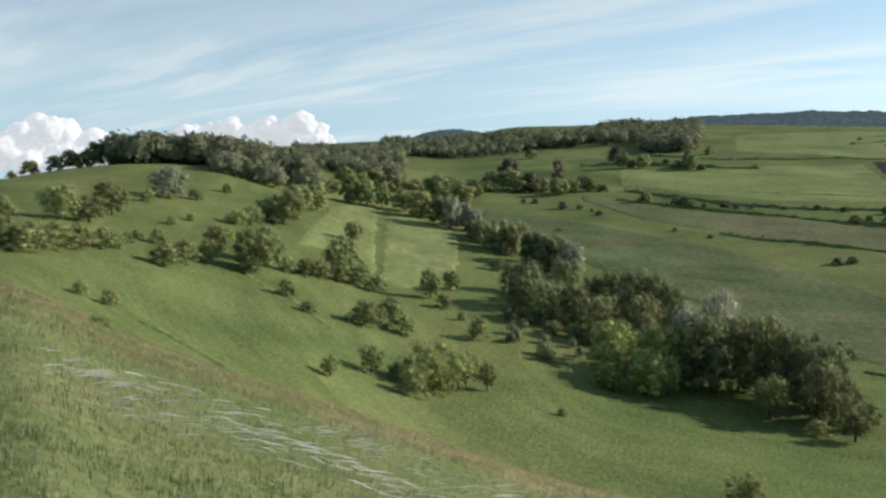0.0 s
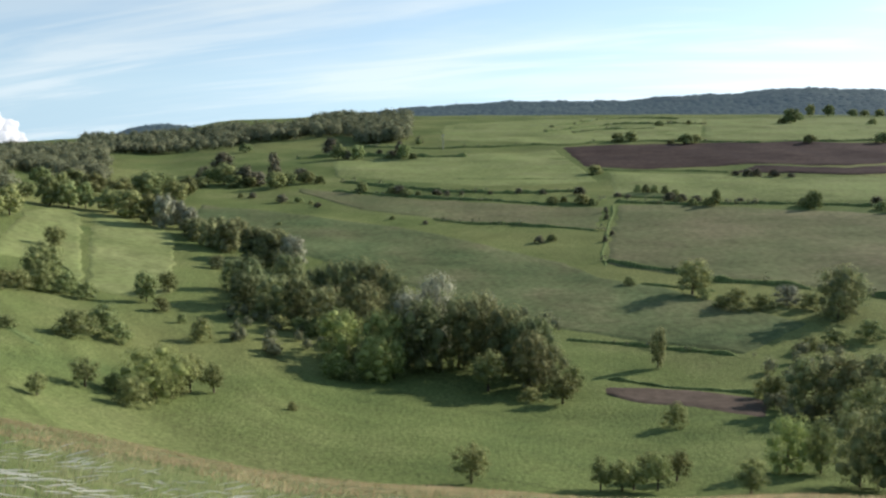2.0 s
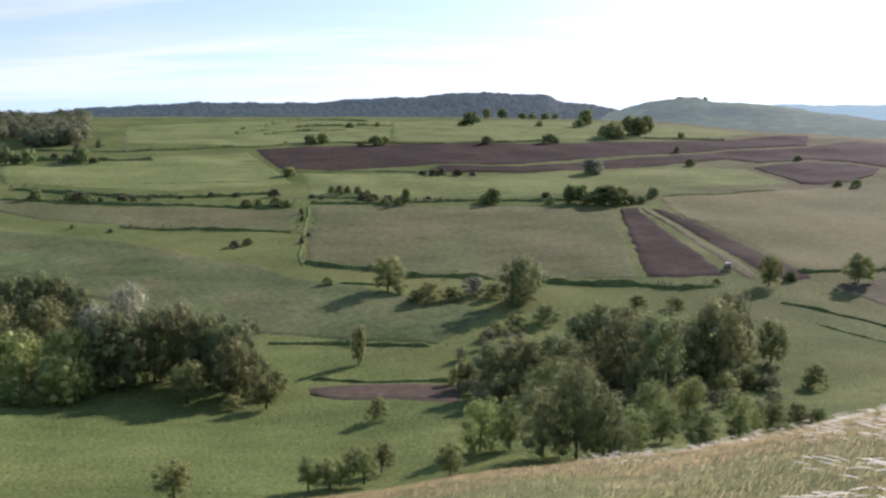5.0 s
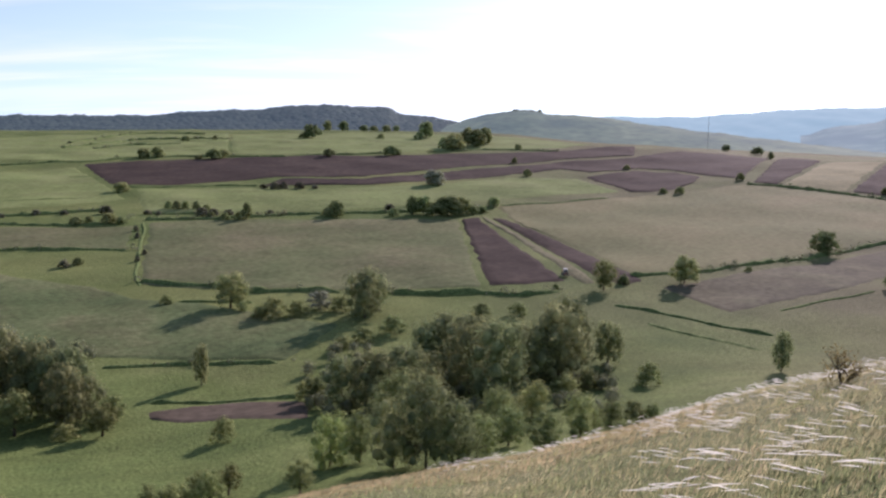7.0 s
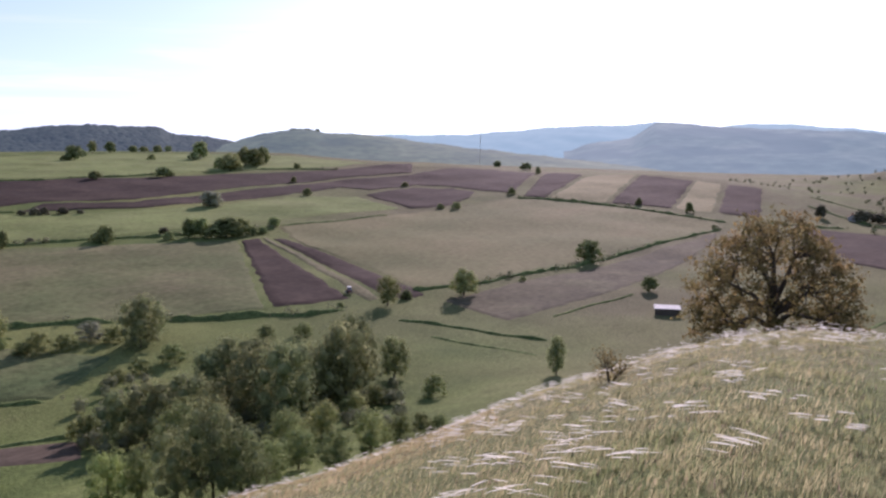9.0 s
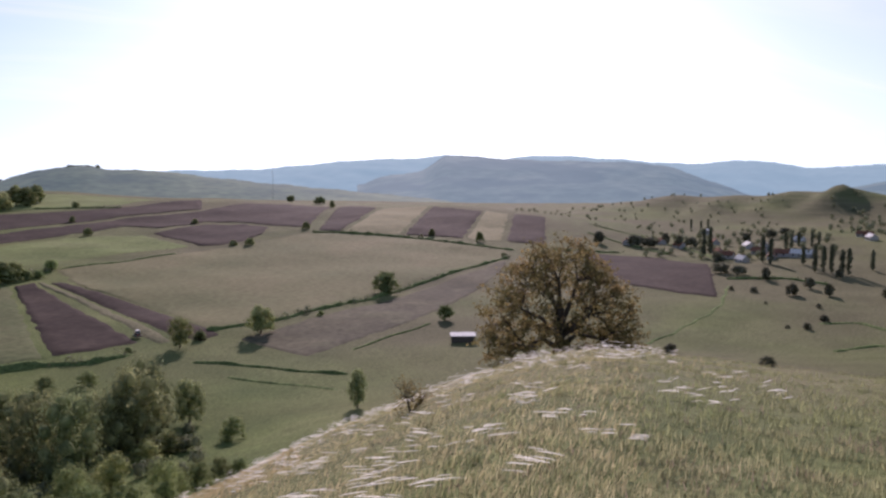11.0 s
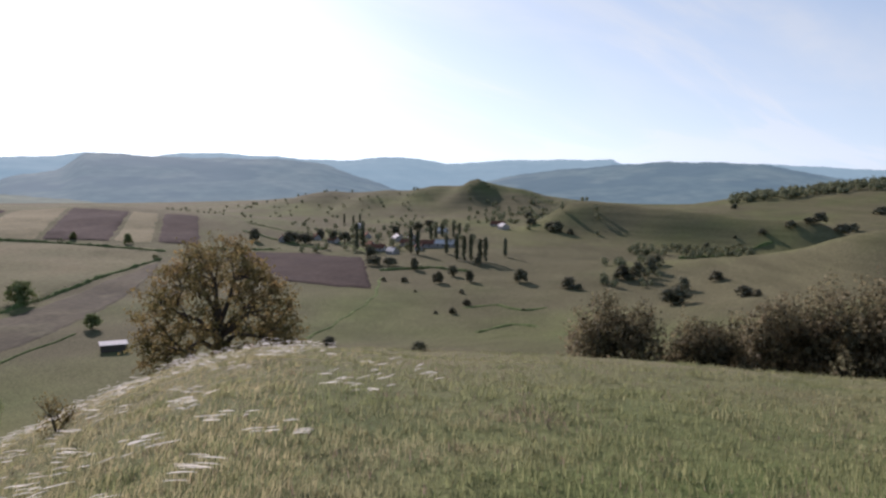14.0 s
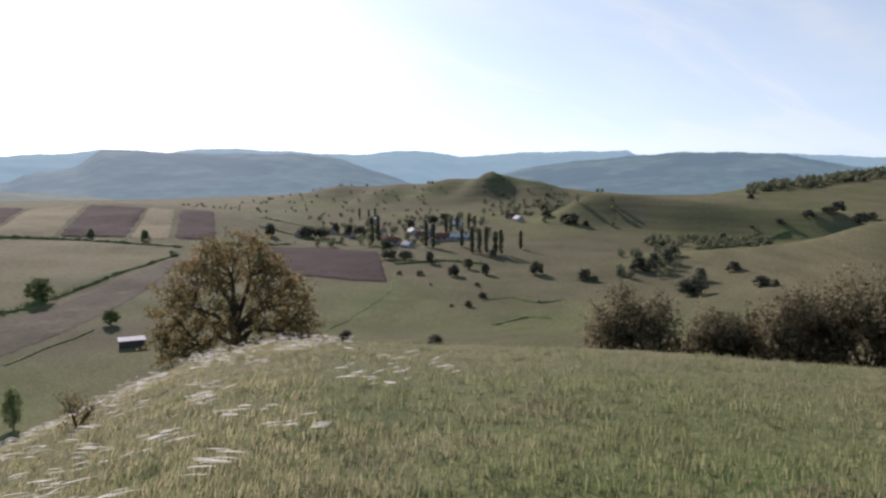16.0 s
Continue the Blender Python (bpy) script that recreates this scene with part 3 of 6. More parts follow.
# fields: kind, label, and their far and near borders on the plan
FIELDS = [
    ("crop", "dull green young crop field beyond the stream", ((-44, 451), (-4, 426), (45, 387), (74, 350), (99, 315), (103, 289), (119, 270), (130, 247), (142, 223)), ((-43, 384), (1, 332), (42, 277), (66, 237), (91, 216), (109, 199))),
    ("fallow", "brownish green fallow strip below the hedgerow", ((4, 500), (53, 469), (90, 443), (127, 425), (150, 415)), ((4, 493), (35, 424), (64, 400), (97, 384), (129, 366))),
    ("fallow", "wide brownish green stubble field on the slope", ((157, 420), (192, 414), (222, 398), (266, 373), (296, 355)), ((111, 308), (128, 286), (157, 269), (186, 252), (209, 237))),
    ("plough", "dark ploughed wedge of bare soil", ((296, 355), (301, 354), (307, 354)), ((210, 237), (222, 231), (242, 227))),
    ("plough", "dark ploughed strip beside a farm track", ((311, 349), (290, 301), (269, 257), (254, 227), (253, 209)), ((318, 349), (307, 315), (295, 270), (279, 239), (266, 211))),
    ("track", "pale dirt farm track between ploughed strips", ((308, 354), (285, 302), (252, 240), (242, 221)), ((312, 354), (290, 300), (269, 257), (250, 219))),
    ("plough", "long ploughed field of purple brown soil", ((203, 666), (250, 679), (317, 664), (406, 635), (499, 608), (586, 569), (635, 567), (678, 557)), ((186, 558), (224, 537), (293, 542), (342, 513), (382, 524), (462, 530), (538, 522), (612, 502))),
    ("plough", "ploughed strip below a pale grass baulk", ((290, 536), (336, 505), (372, 511), (450, 516), (531, 515), (601, 493)), ((266, 515), (321, 482), (368, 480), (441, 477), (494, 479), (565, 462))),
    ("plough", "ploughed field on the brow of the rise", ((566, 557), (606, 547), (652, 539)), ((543, 529), (568, 513), (623, 512))),
    ("plough", "ploughed field sloping down from the brow", ((525, 517), (566, 486), (628, 500), (675, 504), (696, 475), (667, 409)), ((497, 490), (499, 451), (548, 447), (554, 419), (542, 379), (539, 352))),
    ("plough", "ploughed patch below the brow", ((483, 442), (534, 441), (547, 414), (538, 383)), ((450, 372), (459, 365), (475, 359), (508, 367))),
    ("straw", "wide pale brown field on the lower slope", ((340, 379), (405, 366), (449, 366), (480, 354), (524, 342), (529, 306), (536, 250), (530, 198)), ((310, 325), (288, 259), (265, 218), (274, 206), (310, 204), (369, 197), (433, 192), (501, 186))),
    ("plough", "ploughed strip on the far slope", ((668, 401), (647, 355)), ((530, 337), (531, 320))),
    ("pale", "pale straw strip between ploughed ones", ((643, 352), (654, 334), (663, 315)), ((529, 317), (534, 297), (540, 278))),
    ("plough", "broad ploughed strip on the far slope", ((664, 314), (658, 290), (657, 266)), ((541, 277), (545, 256), (546, 235))),
    ("pale", "narrow straw strip between ploughed ones", ((661, 267), (661, 245)), ((544, 234), (550, 209))),
    ("plough", "ploughed strip at the end of the slope", ((660, 243), (667, 230), (677, 221)), ((551, 208), (552, 192), (554, 180))),
    ("dull", "dark fallow field below a diagonal hedge bank", ((262, 202), (300, 197), (352, 188), (417, 185), (488, 182)), ((247, 162), (278, 159), (312, 155), (362, 157), (442, 169))),
    ("plough", "dark ploughed field beside the village", ((539, 156), (556, 118), (536, 76)), ((434, 98), (426, 77), (418, 55))),
    ("earth", "small bare earth plot beside the stream trees", ((64, 178), (75, 179), (88, 172), (98, 164)), ((63, 174), (70, 165), (80, 154), (87, 147))),
    ("mown", "light green hay meadow on the plateau slope", ((28, 631), (74, 638), (131, 641), (196, 654), (185, 572)), ((27, 548), (60, 526), (100, 491), (136, 487), (176, 498))),
    ("mown", "light green hay meadow on the upper plateau", ((153, 900), (258, 961), (356, 966), (437, 915)), ((121, 740), (168, 712), (211, 688), (324, 679))),
    ("mown", "light green meadow between hedge banks", ((194, 537), (244, 510), (308, 480), (368, 468), (435, 471), (473, 438)), ((167, 455), (205, 428), (261, 406), (294, 403), (358, 400), (449, 378))),
    ("mown", "light green meadow on the brow", ((427, 894), (567, 889), (663, 808), (712, 757), (676, 637)), ((328, 686), (414, 647), (520, 633), (604, 587), (662, 597))),
    ("mown", "pale mown hay strip on the meadow", ((-101, 367), (-99, 407), (-86, 400)), ((-84, 263), (-68, 276), (-55, 249))),
    ("mown", "freshly mown hay strip beside the stream trees", ((-84, 399), (-57, 383), (-44, 354)), ((-55, 250), (-40, 244), (-32, 252))),
]
# banks: width, height and line on the plan
BANKS = [
    (3.6, 1.5, ((31, 527), (60, 500), (90, 474), (118, 468), (155, 467))),
    (3.0, 1.0, ((23, 490), (66, 465), (96, 446), (142, 427), (158, 438))),
    (3.6, 1.3, ((160, 427), (198, 414), (229, 410), (277, 388), (336, 375))),
    (2.4, 0.8, ((168, 448), (198, 427))),
    (3.6, 1.3, ((113, 313), (131, 291), (143, 275), (157, 269), (166, 260))),
    (3.6, 1.3, ((176, 252), (198, 237), (214, 219), (229, 217))),
    (2.4, 0.9, ((63, 399), (97, 383), (129, 365))),
    (4.4, 1.9, ((5, 657), (51, 661), (88, 633), (125, 628))),
    (3.2, 1.2, ((59, 713), (116, 686), (162, 686), (205, 684), (256, 696), (320, 671), (359, 646), (416, 643), (459, 632))),
    (4.0, 1.5, ((227, 789), (276, 827), (315, 856), (395, 828))),
    (4.0, 1.5, ((245, 834), (301, 901), (359, 955), (407, 911))),
    (4.0, 1.3, ((249, 777), (287, 795), (329, 786))),
    (2.0, 0.6, ((184, 546), (223, 532), (265, 512))),
    (2.0, 0.5, ((97, 524), (138, 516), (171, 513))),
    (3.0, 1.1, ((266, 219), (294, 207), (316, 203), (351, 196), (390, 194), (432, 191), (499, 186))),
    (3.0, 1.2, ((521, 336), (534, 276), (524, 230), (523, 191))),
    (2.0, 0.6, ((229, 195), (231, 160), (234, 137))),
    (1.6, 0.5, ((262, 154), (312, 148))),
    (2.0, 0.5, ((343, 377), (380, 370), (420, 365))),
    (3.0, 1.0, ((485, 627), (541, 626), (584, 568))),
    (1.4, 0.3, ((156, 420), (136, 373), (120, 332), (110, 307))),
    (2.4, 0.8, ((70, 222), (89, 212), (109, 199))),
    (2.0, 0.7, ((112, 278), (121, 269), (133, 263))),
    (3.0, 0.8, ((698, 193), (671, 142), (551, 72))),
    (3.0, 0.4, ((364, 13), (370, -1), (358, -14), (365, -24))),
    (3.0, 0.4, ((313, 5), (330, -7), (321, -18))),
    (1.6, 0.2, ((309, 66), (352, 57), (395, 52), (454, 56))),
    (2.4, 0.8, ((475, 59), (472, 32), (455, 10))),
    (3.0, 1.4, ((532, -109), (559, -135), (579, -157), (583, -179))),
    (3.0, 0.9, ((543, 172), (548, 155), (564, 134))),
    (2.0, 0.25, ((217, 172), (216, 145), (217, 130))),
    (3.0, 1.1, ((637, 177), (609, 141), (574, 106))),
    (2.6, 0.35, ((-61, 118), (-51, 112), (-37, 101))),
    (2.4, 0.2, ((-79, 204), (-63, 192), (-46, 172))),
    (2.0, 0.6, ((66, 184), (85, 176), (98, 167))),
]


FIELD_MATS = {"dull": DULL, "pale": PALE, "crop": CROP, "fallow": FALLOW, "plough": PLOUGH, "earth": EARTH, "track": TRACK, "straw": STRAW, "mown": MOWN}
FIELD_NAMES = {"dull": "fallow_field", "pale": "stubble_strip", "crop": "crop_field", "fallow": "fallow_field", "plough": "ploughed_field", "earth": "earth_plot", "track": "farm_track", "straw": "dry_pasture", "mown": "hay_strip"}


def border(line, n):
    """n points at even steps along a line on the plan."""
    pts = np.array(line, float)
    run = np.concatenate([[0], np.cumsum(np.hypot(*np.diff(pts, axis=0).T))])
    s = np.linspace(0, run[-1], n)
    return np.interp(s, run, pts[:, 0]), np.interp(s, run, pts[:, 1]), run[-1]


def make_field(kind, label, far, near):
    """A patch of land use laid over the ground between two borders, with slightly uneven edges."""
    long_u = max(border(far, 2)[2], border(near, 2)[2])
    long_v = max(math.dist(far[0], near[0]), math.dist(far[-1], near[-1]))
    n, m = int(min(110, max(8, long_u / 2.5))), int(min(85, max(6, long_v / 2.5)))
    (fx, fy, _), (nx, ny, _) = border(far, n), border(near, n)
    v = np.linspace(0, 1, m)[:, None]
    x, y = fx * (1 - v) + nx * v, fy * (1 - v) + ny * v
    x, y = x + 0.7 * ripple(x, y, 19, 31), y + 0.7 * ripple(x, y, 17, 37)
    lift = {"crop": 0.35, "track": 0.3, "plough": 0.5}.get(kind, 0.22)
    z = land(x.ravel(), y.ravel()).reshape(x.shape) + lift
    z[0], z[-1] = z[0] - lift - 0.4, z[-1] - lift - 0.4
    z[:, 0], z[:, -1] = z[:, 0] - lift - 0.4, z[:, -1] - lift - 0.4
    ob = new(FIELD_NAMES[kind], grid_mesh(FIELD_NAMES[kind], x[::-1], y[::-1], z[::-1], FIELD_MATS[kind]))
    tagged(ob, label, "field" if kind != "track" else "track", kind="structure")
    me = ob.data
    if me.polygons[len(me.polygons) // 2].normal.z < 0:
        me.flip_normals()


for kind, label, far, near in FIELDS:
    make_field(kind, label, far, near)


def make_bank(width, tall, line, seed):
    """A grown-over field bank: a low lumpy ridge along a line on the plan."""
    pts = np.array(line, float)
    run = np.concatenate([[0], np.cumsum(np.hypot(*np.diff(pts, axis=0).T))])
    s = np.arange(0, run[-1], 2.0)
    px, py = curve(s, run, pts[:, 0]), curve(s, run, pts[:, 1])
    px, py = px + 0.8 * ripple(s, s * 0.3, 33, seed + 5), py + 0.8 * ripple(s, s * 0.5, 29, seed + 6)
    tx, ty = np.gradient(px), np.gradient(py)
    ln = np.hypot(tx, ty)
    nx, ny = -ty / ln, tx / ln
    prof = np.array([-0.6, -0.38, -0.15, 0.12, 0.36, 0.6])
    rise = np.array([-0.3, 0.55, 0.95, 1.0, 0.5, -0.3])
    wob = 0.75 + 0.5 * ripple(s * 1.0, s * 0.7, 9, seed) + 0.35 * ripple(s, s * 0.4, 40, seed + 1)
    wob = np.clip(wob, 0.65, 1.3)
    x = px[:, None] + nx[:, None] * prof * width * (0.7 + 0.3 * wob[:, None])
    y = py[:, None] + ny[:, None] * prof * width * (0.7 + 0.3 * wob[:, None])
    z = land(x.ravel(), y.ravel()).reshape(x.shape) + rise * tall * 1.15 * wob[:, None]
    ends = np.minimum(np.minimum(s, s[-1] - s) / 6, 1)[:, None]
    z = z - (1 - ends) * (tall + 0.3)
    me = grid_mesh("field_bank", x, y, z, BANK)
    if me.polygons[len(me.polygons) // 2].normal.z < 0:
        me.flip_normals()
    tagged(new("field_bank", me), "overgrown dark green grass bank between fields", "field bank", group="banks between the fields", kind="structure")


for i, (width, tall, line) in enumerate(BANKS):
    make_bank(width, tall, line, 50 + i)


# ---- far hills and ranges ----
def canopy(x, y, size, seed):
    """Heights from 0 to 1 of close-set round treetops about size metres wide."""
    ix, iy = np.floor(x / size), np.floor(y / size)
    top = np.zeros_like(x)
    for ox in (-1, 0, 1):
        for oy in (-1, 0, 1):
            cx, cy = ix + ox, iy + oy
            h = np.abs(np.sin(cx * 12.9898 + cy * 78.233 + seed)) * 437.58 % 1.0
            g = np.abs(np.sin(cx * 39.346 + cy * 11.135 + seed)) * 731.21 % 1.0
            gap = np.hypot(x / size - cx - h, y / size - cy - g)
            top = np.maximum(top, (0.55 + 0.45 * g) * np.sqrt(np.clip(1 - (gap / 0.85) ** 2, 0, 1)))
    return top


def make_range(name, label, mat, near, far, foot, line, seed, rough, kind="structure", trees=0.0):
    """A far range: slopes that rise from its foot to a crest line given as bearing and degrees below level."""
    az0, az1 = line[0][0], line[-1][0]
    az = np.arange(az0, az1 + 0.01, 0.045 if trees else 0.1)
    dip = curve(az, *zip(*line))
    jag = sum(a * np.sin(az * f + p) for a, f, p in ((0.035, 2.1, 1.0), (0.02, 5.7, 2.0), (0.012, 13.0, 0.5), (0.012, 29.0, 1.7), (0.014, 61.0, 0.4))) * rough
    t = np.linspace(0, 1, 90 if trees else 40)[:, None]
    d = near + (far - near) * t
    A = np.radians(az)[None, :] + 0 * t
    X, Y = d * np.sin(A), d * np.cos(A)
    # gullies and shoulders down the slope
    fold = ripple(X, Y, 420, seed + 60) + 0.5 * ripple(X, Y, 170, seed + 61)
    dips = foot + (dip - foot) * (1 - (1 - t) ** 1.6) + jag * t ** 8 + 0.07 * rough * fold * np.sin(np.pi * t)
    Z = -d * np.tan(np.radians(dips))
    if trees:
        Z = Z + trees * (canopy(X, Y, 11.0, seed) - 0.15)
    # the far side falls away
    X, Y, Z = np.vstack([X, X[-1:] * 1.02]), np.vstack([Y, Y[-1:] * 1.02]), np.vstack([Z, Z[-1:] - 120])
    me = grid_mesh(name, X[:, ::-1], Y[:, ::-1], Z[:, ::-1], mat)
    return tagged(new(name, me), label, "hills", kind=kind)


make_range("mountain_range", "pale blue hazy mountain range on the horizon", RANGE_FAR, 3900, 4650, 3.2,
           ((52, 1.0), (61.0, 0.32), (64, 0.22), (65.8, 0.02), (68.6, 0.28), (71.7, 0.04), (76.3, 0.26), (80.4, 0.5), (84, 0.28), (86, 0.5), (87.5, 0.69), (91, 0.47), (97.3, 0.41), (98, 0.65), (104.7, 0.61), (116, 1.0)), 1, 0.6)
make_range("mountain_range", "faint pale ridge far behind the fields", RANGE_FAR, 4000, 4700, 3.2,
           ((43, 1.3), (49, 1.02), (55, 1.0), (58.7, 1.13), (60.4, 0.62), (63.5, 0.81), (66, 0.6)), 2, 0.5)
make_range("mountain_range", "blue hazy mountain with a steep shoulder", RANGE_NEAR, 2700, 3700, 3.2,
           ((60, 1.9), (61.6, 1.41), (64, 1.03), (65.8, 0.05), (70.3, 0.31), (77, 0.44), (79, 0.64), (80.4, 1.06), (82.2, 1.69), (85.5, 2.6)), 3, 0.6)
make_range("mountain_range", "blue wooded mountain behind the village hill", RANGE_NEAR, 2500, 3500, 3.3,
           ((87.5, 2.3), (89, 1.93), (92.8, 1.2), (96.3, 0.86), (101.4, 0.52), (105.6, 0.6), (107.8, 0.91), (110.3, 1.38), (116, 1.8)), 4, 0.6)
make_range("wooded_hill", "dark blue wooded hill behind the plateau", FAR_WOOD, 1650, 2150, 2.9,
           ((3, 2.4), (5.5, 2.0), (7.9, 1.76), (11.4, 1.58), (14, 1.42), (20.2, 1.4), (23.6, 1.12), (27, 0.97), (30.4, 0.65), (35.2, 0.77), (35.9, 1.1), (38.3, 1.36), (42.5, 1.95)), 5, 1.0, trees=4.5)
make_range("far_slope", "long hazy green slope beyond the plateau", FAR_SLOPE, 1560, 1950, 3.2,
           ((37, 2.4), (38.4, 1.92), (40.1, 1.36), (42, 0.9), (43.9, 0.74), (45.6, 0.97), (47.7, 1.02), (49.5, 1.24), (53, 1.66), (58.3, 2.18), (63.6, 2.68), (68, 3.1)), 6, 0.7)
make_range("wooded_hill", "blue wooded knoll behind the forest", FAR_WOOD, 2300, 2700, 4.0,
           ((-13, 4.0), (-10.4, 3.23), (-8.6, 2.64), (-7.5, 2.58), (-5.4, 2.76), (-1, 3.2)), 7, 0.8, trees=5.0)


# ---- trees ----
def core_shape(level):
    bm = bmesh.new()
    bmesh.ops.create_icosphere(bm, subdivisions=level, radius=1.0)
    v = np.array([tuple(p.co) for p in bm.verts])
    bm.verts.index_update()
    f = np.array([[p.index for p in face.verts] for face in bm.faces])
    bm.free()
    return v, f


def leaf_mesh(name, centres, normals, sizes, mat, rng, soft=None, cores=None, level=1):
    """Small leaf sprays: one bent quad for each centre, shaded with its bough, round dense inner boughs."""
    n = len(centres)
    ref = rng.normal(size=(n, 3))
    a = np.cross(normals, ref)
    a /= np.linalg.norm(a, axis=1)[:, None] + 1e-9
    b = np.cross(normals, a)
    a, b = a * sizes[:, None], b * (sizes * rng.uniform(0.55, 1.0, n))[:, None]
    verts = np.stack([centres - a * 0.5, centres - b * 0.5 + a * 0.1, centres + a * 0.5 - normals * sizes[:, None] * 0.2, centres + b * 0.5 + a * 0.1], 1).reshape(-1, 3)
    quads = np.arange(4 * n, dtype=np.int32)
    shade = np.repeat(soft, 4, axis=0) if soft is not None else None
    tris = np.zeros((0, 3), np.int32)
    if cores is not None:
        cv, cf = core_shape(level)
        bump = 1 + 0.2 * rng.normal(size=(len(cores), len(cv), 1))
        pts = cores[:, None, :3] + cv[None] * cores[:, None, 3:] * bump
        pts[:, :, 2] = np.maximum(pts[:, :, 2], 0.0) if soft is not None and name != "woodland" else pts[:, :, 2]
        tris = (cf[None] + 4 * n + np.arange(len(cores))[:, None, None] * len(cv)).reshape(-1, 3).astype(np.int32)
        verts = np.concatenate([verts, pts.reshape(-1, 3)])
        shade = np.concatenate([shade, np.tile(cv, (len(cores), 1)) + np.array([0, 0, 0.25])])
    me = bpy.data.meshes.new(name)
    me.vertices.add(len(verts))
    me.vertices.foreach_set("co", verts.astype(np.float32).ravel())
    me.loops.add(4 * n + tris.size)
    me.loops.foreach_set("vertex_index", np.concatenate([quads, tris.ravel()]).astype(np.int32))
    me.polygons.add(n + len(tris))
    me.polygons.foreach_set("loop_start", np.concatenate([np.arange(0, 4 * n, 4), 4 * n + np.arange(0, tris.size, 3)]).astype(np.int32))
    me.materials.append(mat)
    me.update(calc_edges=True)
    if shade is not None:
        shade = shade / (np.linalg.norm(shade, axis=1)[:, None] + 1e-9)
        me.polygons.foreach_set("use_smooth", np.ones(len(me.polygons), bool))
        me.normals_split_custom_set_from_vertices(shade.astype(np.float32))
        me.update()
    return me


def tube(path, radii, sides, verts, faces):
    """Adds a tapered round limb along a path to verts and faces."""
    base = len(verts)
    for i, (p, r) in enumerate(zip(path, radii)):
        d = Vector(path[min(i + 1, len(path) - 1)]) - Vector(path[max(i - 1, 0)])
        q = d.to_track_quat("Z", "Y")
        for k in range(sides):
            a = 6.2832 * k / sides
            verts.append(tuple(Vector(p) + q @ Vector((math.cos(a) * r, math.sin(a) * r, 0))))
    for i in range(len(path) - 1):
        for k in range(sides):
            k2 = (k + 1) % sides
            faces.append((base + i * sides + k, base + i * sides + k2, base + (i + 1) * sides + k2, base + (i + 1) * sides + k))


# crown bottom, lobes, lobe size, trunk radius, leaves' material; all for a plant 1 m high and 1 m wide
SHAPES = {
    # thorn and garden repeat bush and round with the leaves darkened for back light
    "round": (0.08, 22, 0.19, 0.024, LEAF), "light": (0.0, 24, 0.19, 0.024, BRIGHT_LEAF), "bush": (0.0, 16, 0.2, 0.02, LEAF), "thorn": (0.0, 16, 0.2, 0.02, BACKLIT_LEAF), "garden": (0.08, 22, 0.19, 0.024, BACKLIT_LEAF), "tall": (0.02, 24, 0.2, 0.018, DARK_LEAF), "pale": (0.02, 24, 0.19, 0.02, PALE_LEAF),
    "fruit": (0.2, 18, 0.17, 0.03, LEAF), "slim": (0.05, 30, 0.15, 0.03, DARK_LEAF), "poplar": (0.03, 14, 0.3, 0.05, POPLAR_LEAF)}
LEAVES = (7500, 4200, 1300, 380)


def lobe_centres(kind, rng):
    """Leafy boughs: small lobes over an uneven crown, and a few larger ones that fill it."""
    lo, count, size, _, _ = SHAPES[kind]
    narrow = kind == "poplar"
    out = []
    for i in range(count):
        f = (i + rng.uniform(0.2, 0.8)) / count
        if kind in ("bush", "thorn"):
            z, env = 0.08 + 0.78 * f, 0.40 * math.sqrt(max(0.03, 1 - (f * 0.98) ** 2))
        elif narrow:
            z, env = lo + 0.06 + (0.9 - lo) * f, 0.12 * (1.15 - f) * (0.5 + min(1, 4 * f) * 0.5)
        else:
            z, env = lo + 0.09 + (0.84 - lo) * f, 0.39 * math.sqrt(max(0.03, 1 - ((f - 0.42) / 0.605) ** 2))
        a = i * 2.4 + rng.uniform(-0.5, 0.5)
        reach = env * rng.uniform(0.72, 1.08)
        r = size * rng.uniform(0.7, 1.3)
        out.append((Vector((math.cos(a) * reach, math.sin(a) * reach, z)), r, r * (0.8 if not narrow else 0.4)))
    for i in range(0 if narrow else 5):
        f = (i + 0.5) / 5
        out.append((Vector((rng.uniform(-0.1, 0.1), rng.uniform(-0.1, 0.1), lo + 0.18 + (0.62 - lo) * f)), 0.27 * (1 - 0.35 * abs(f - 0.4)), 0.17))
    return out


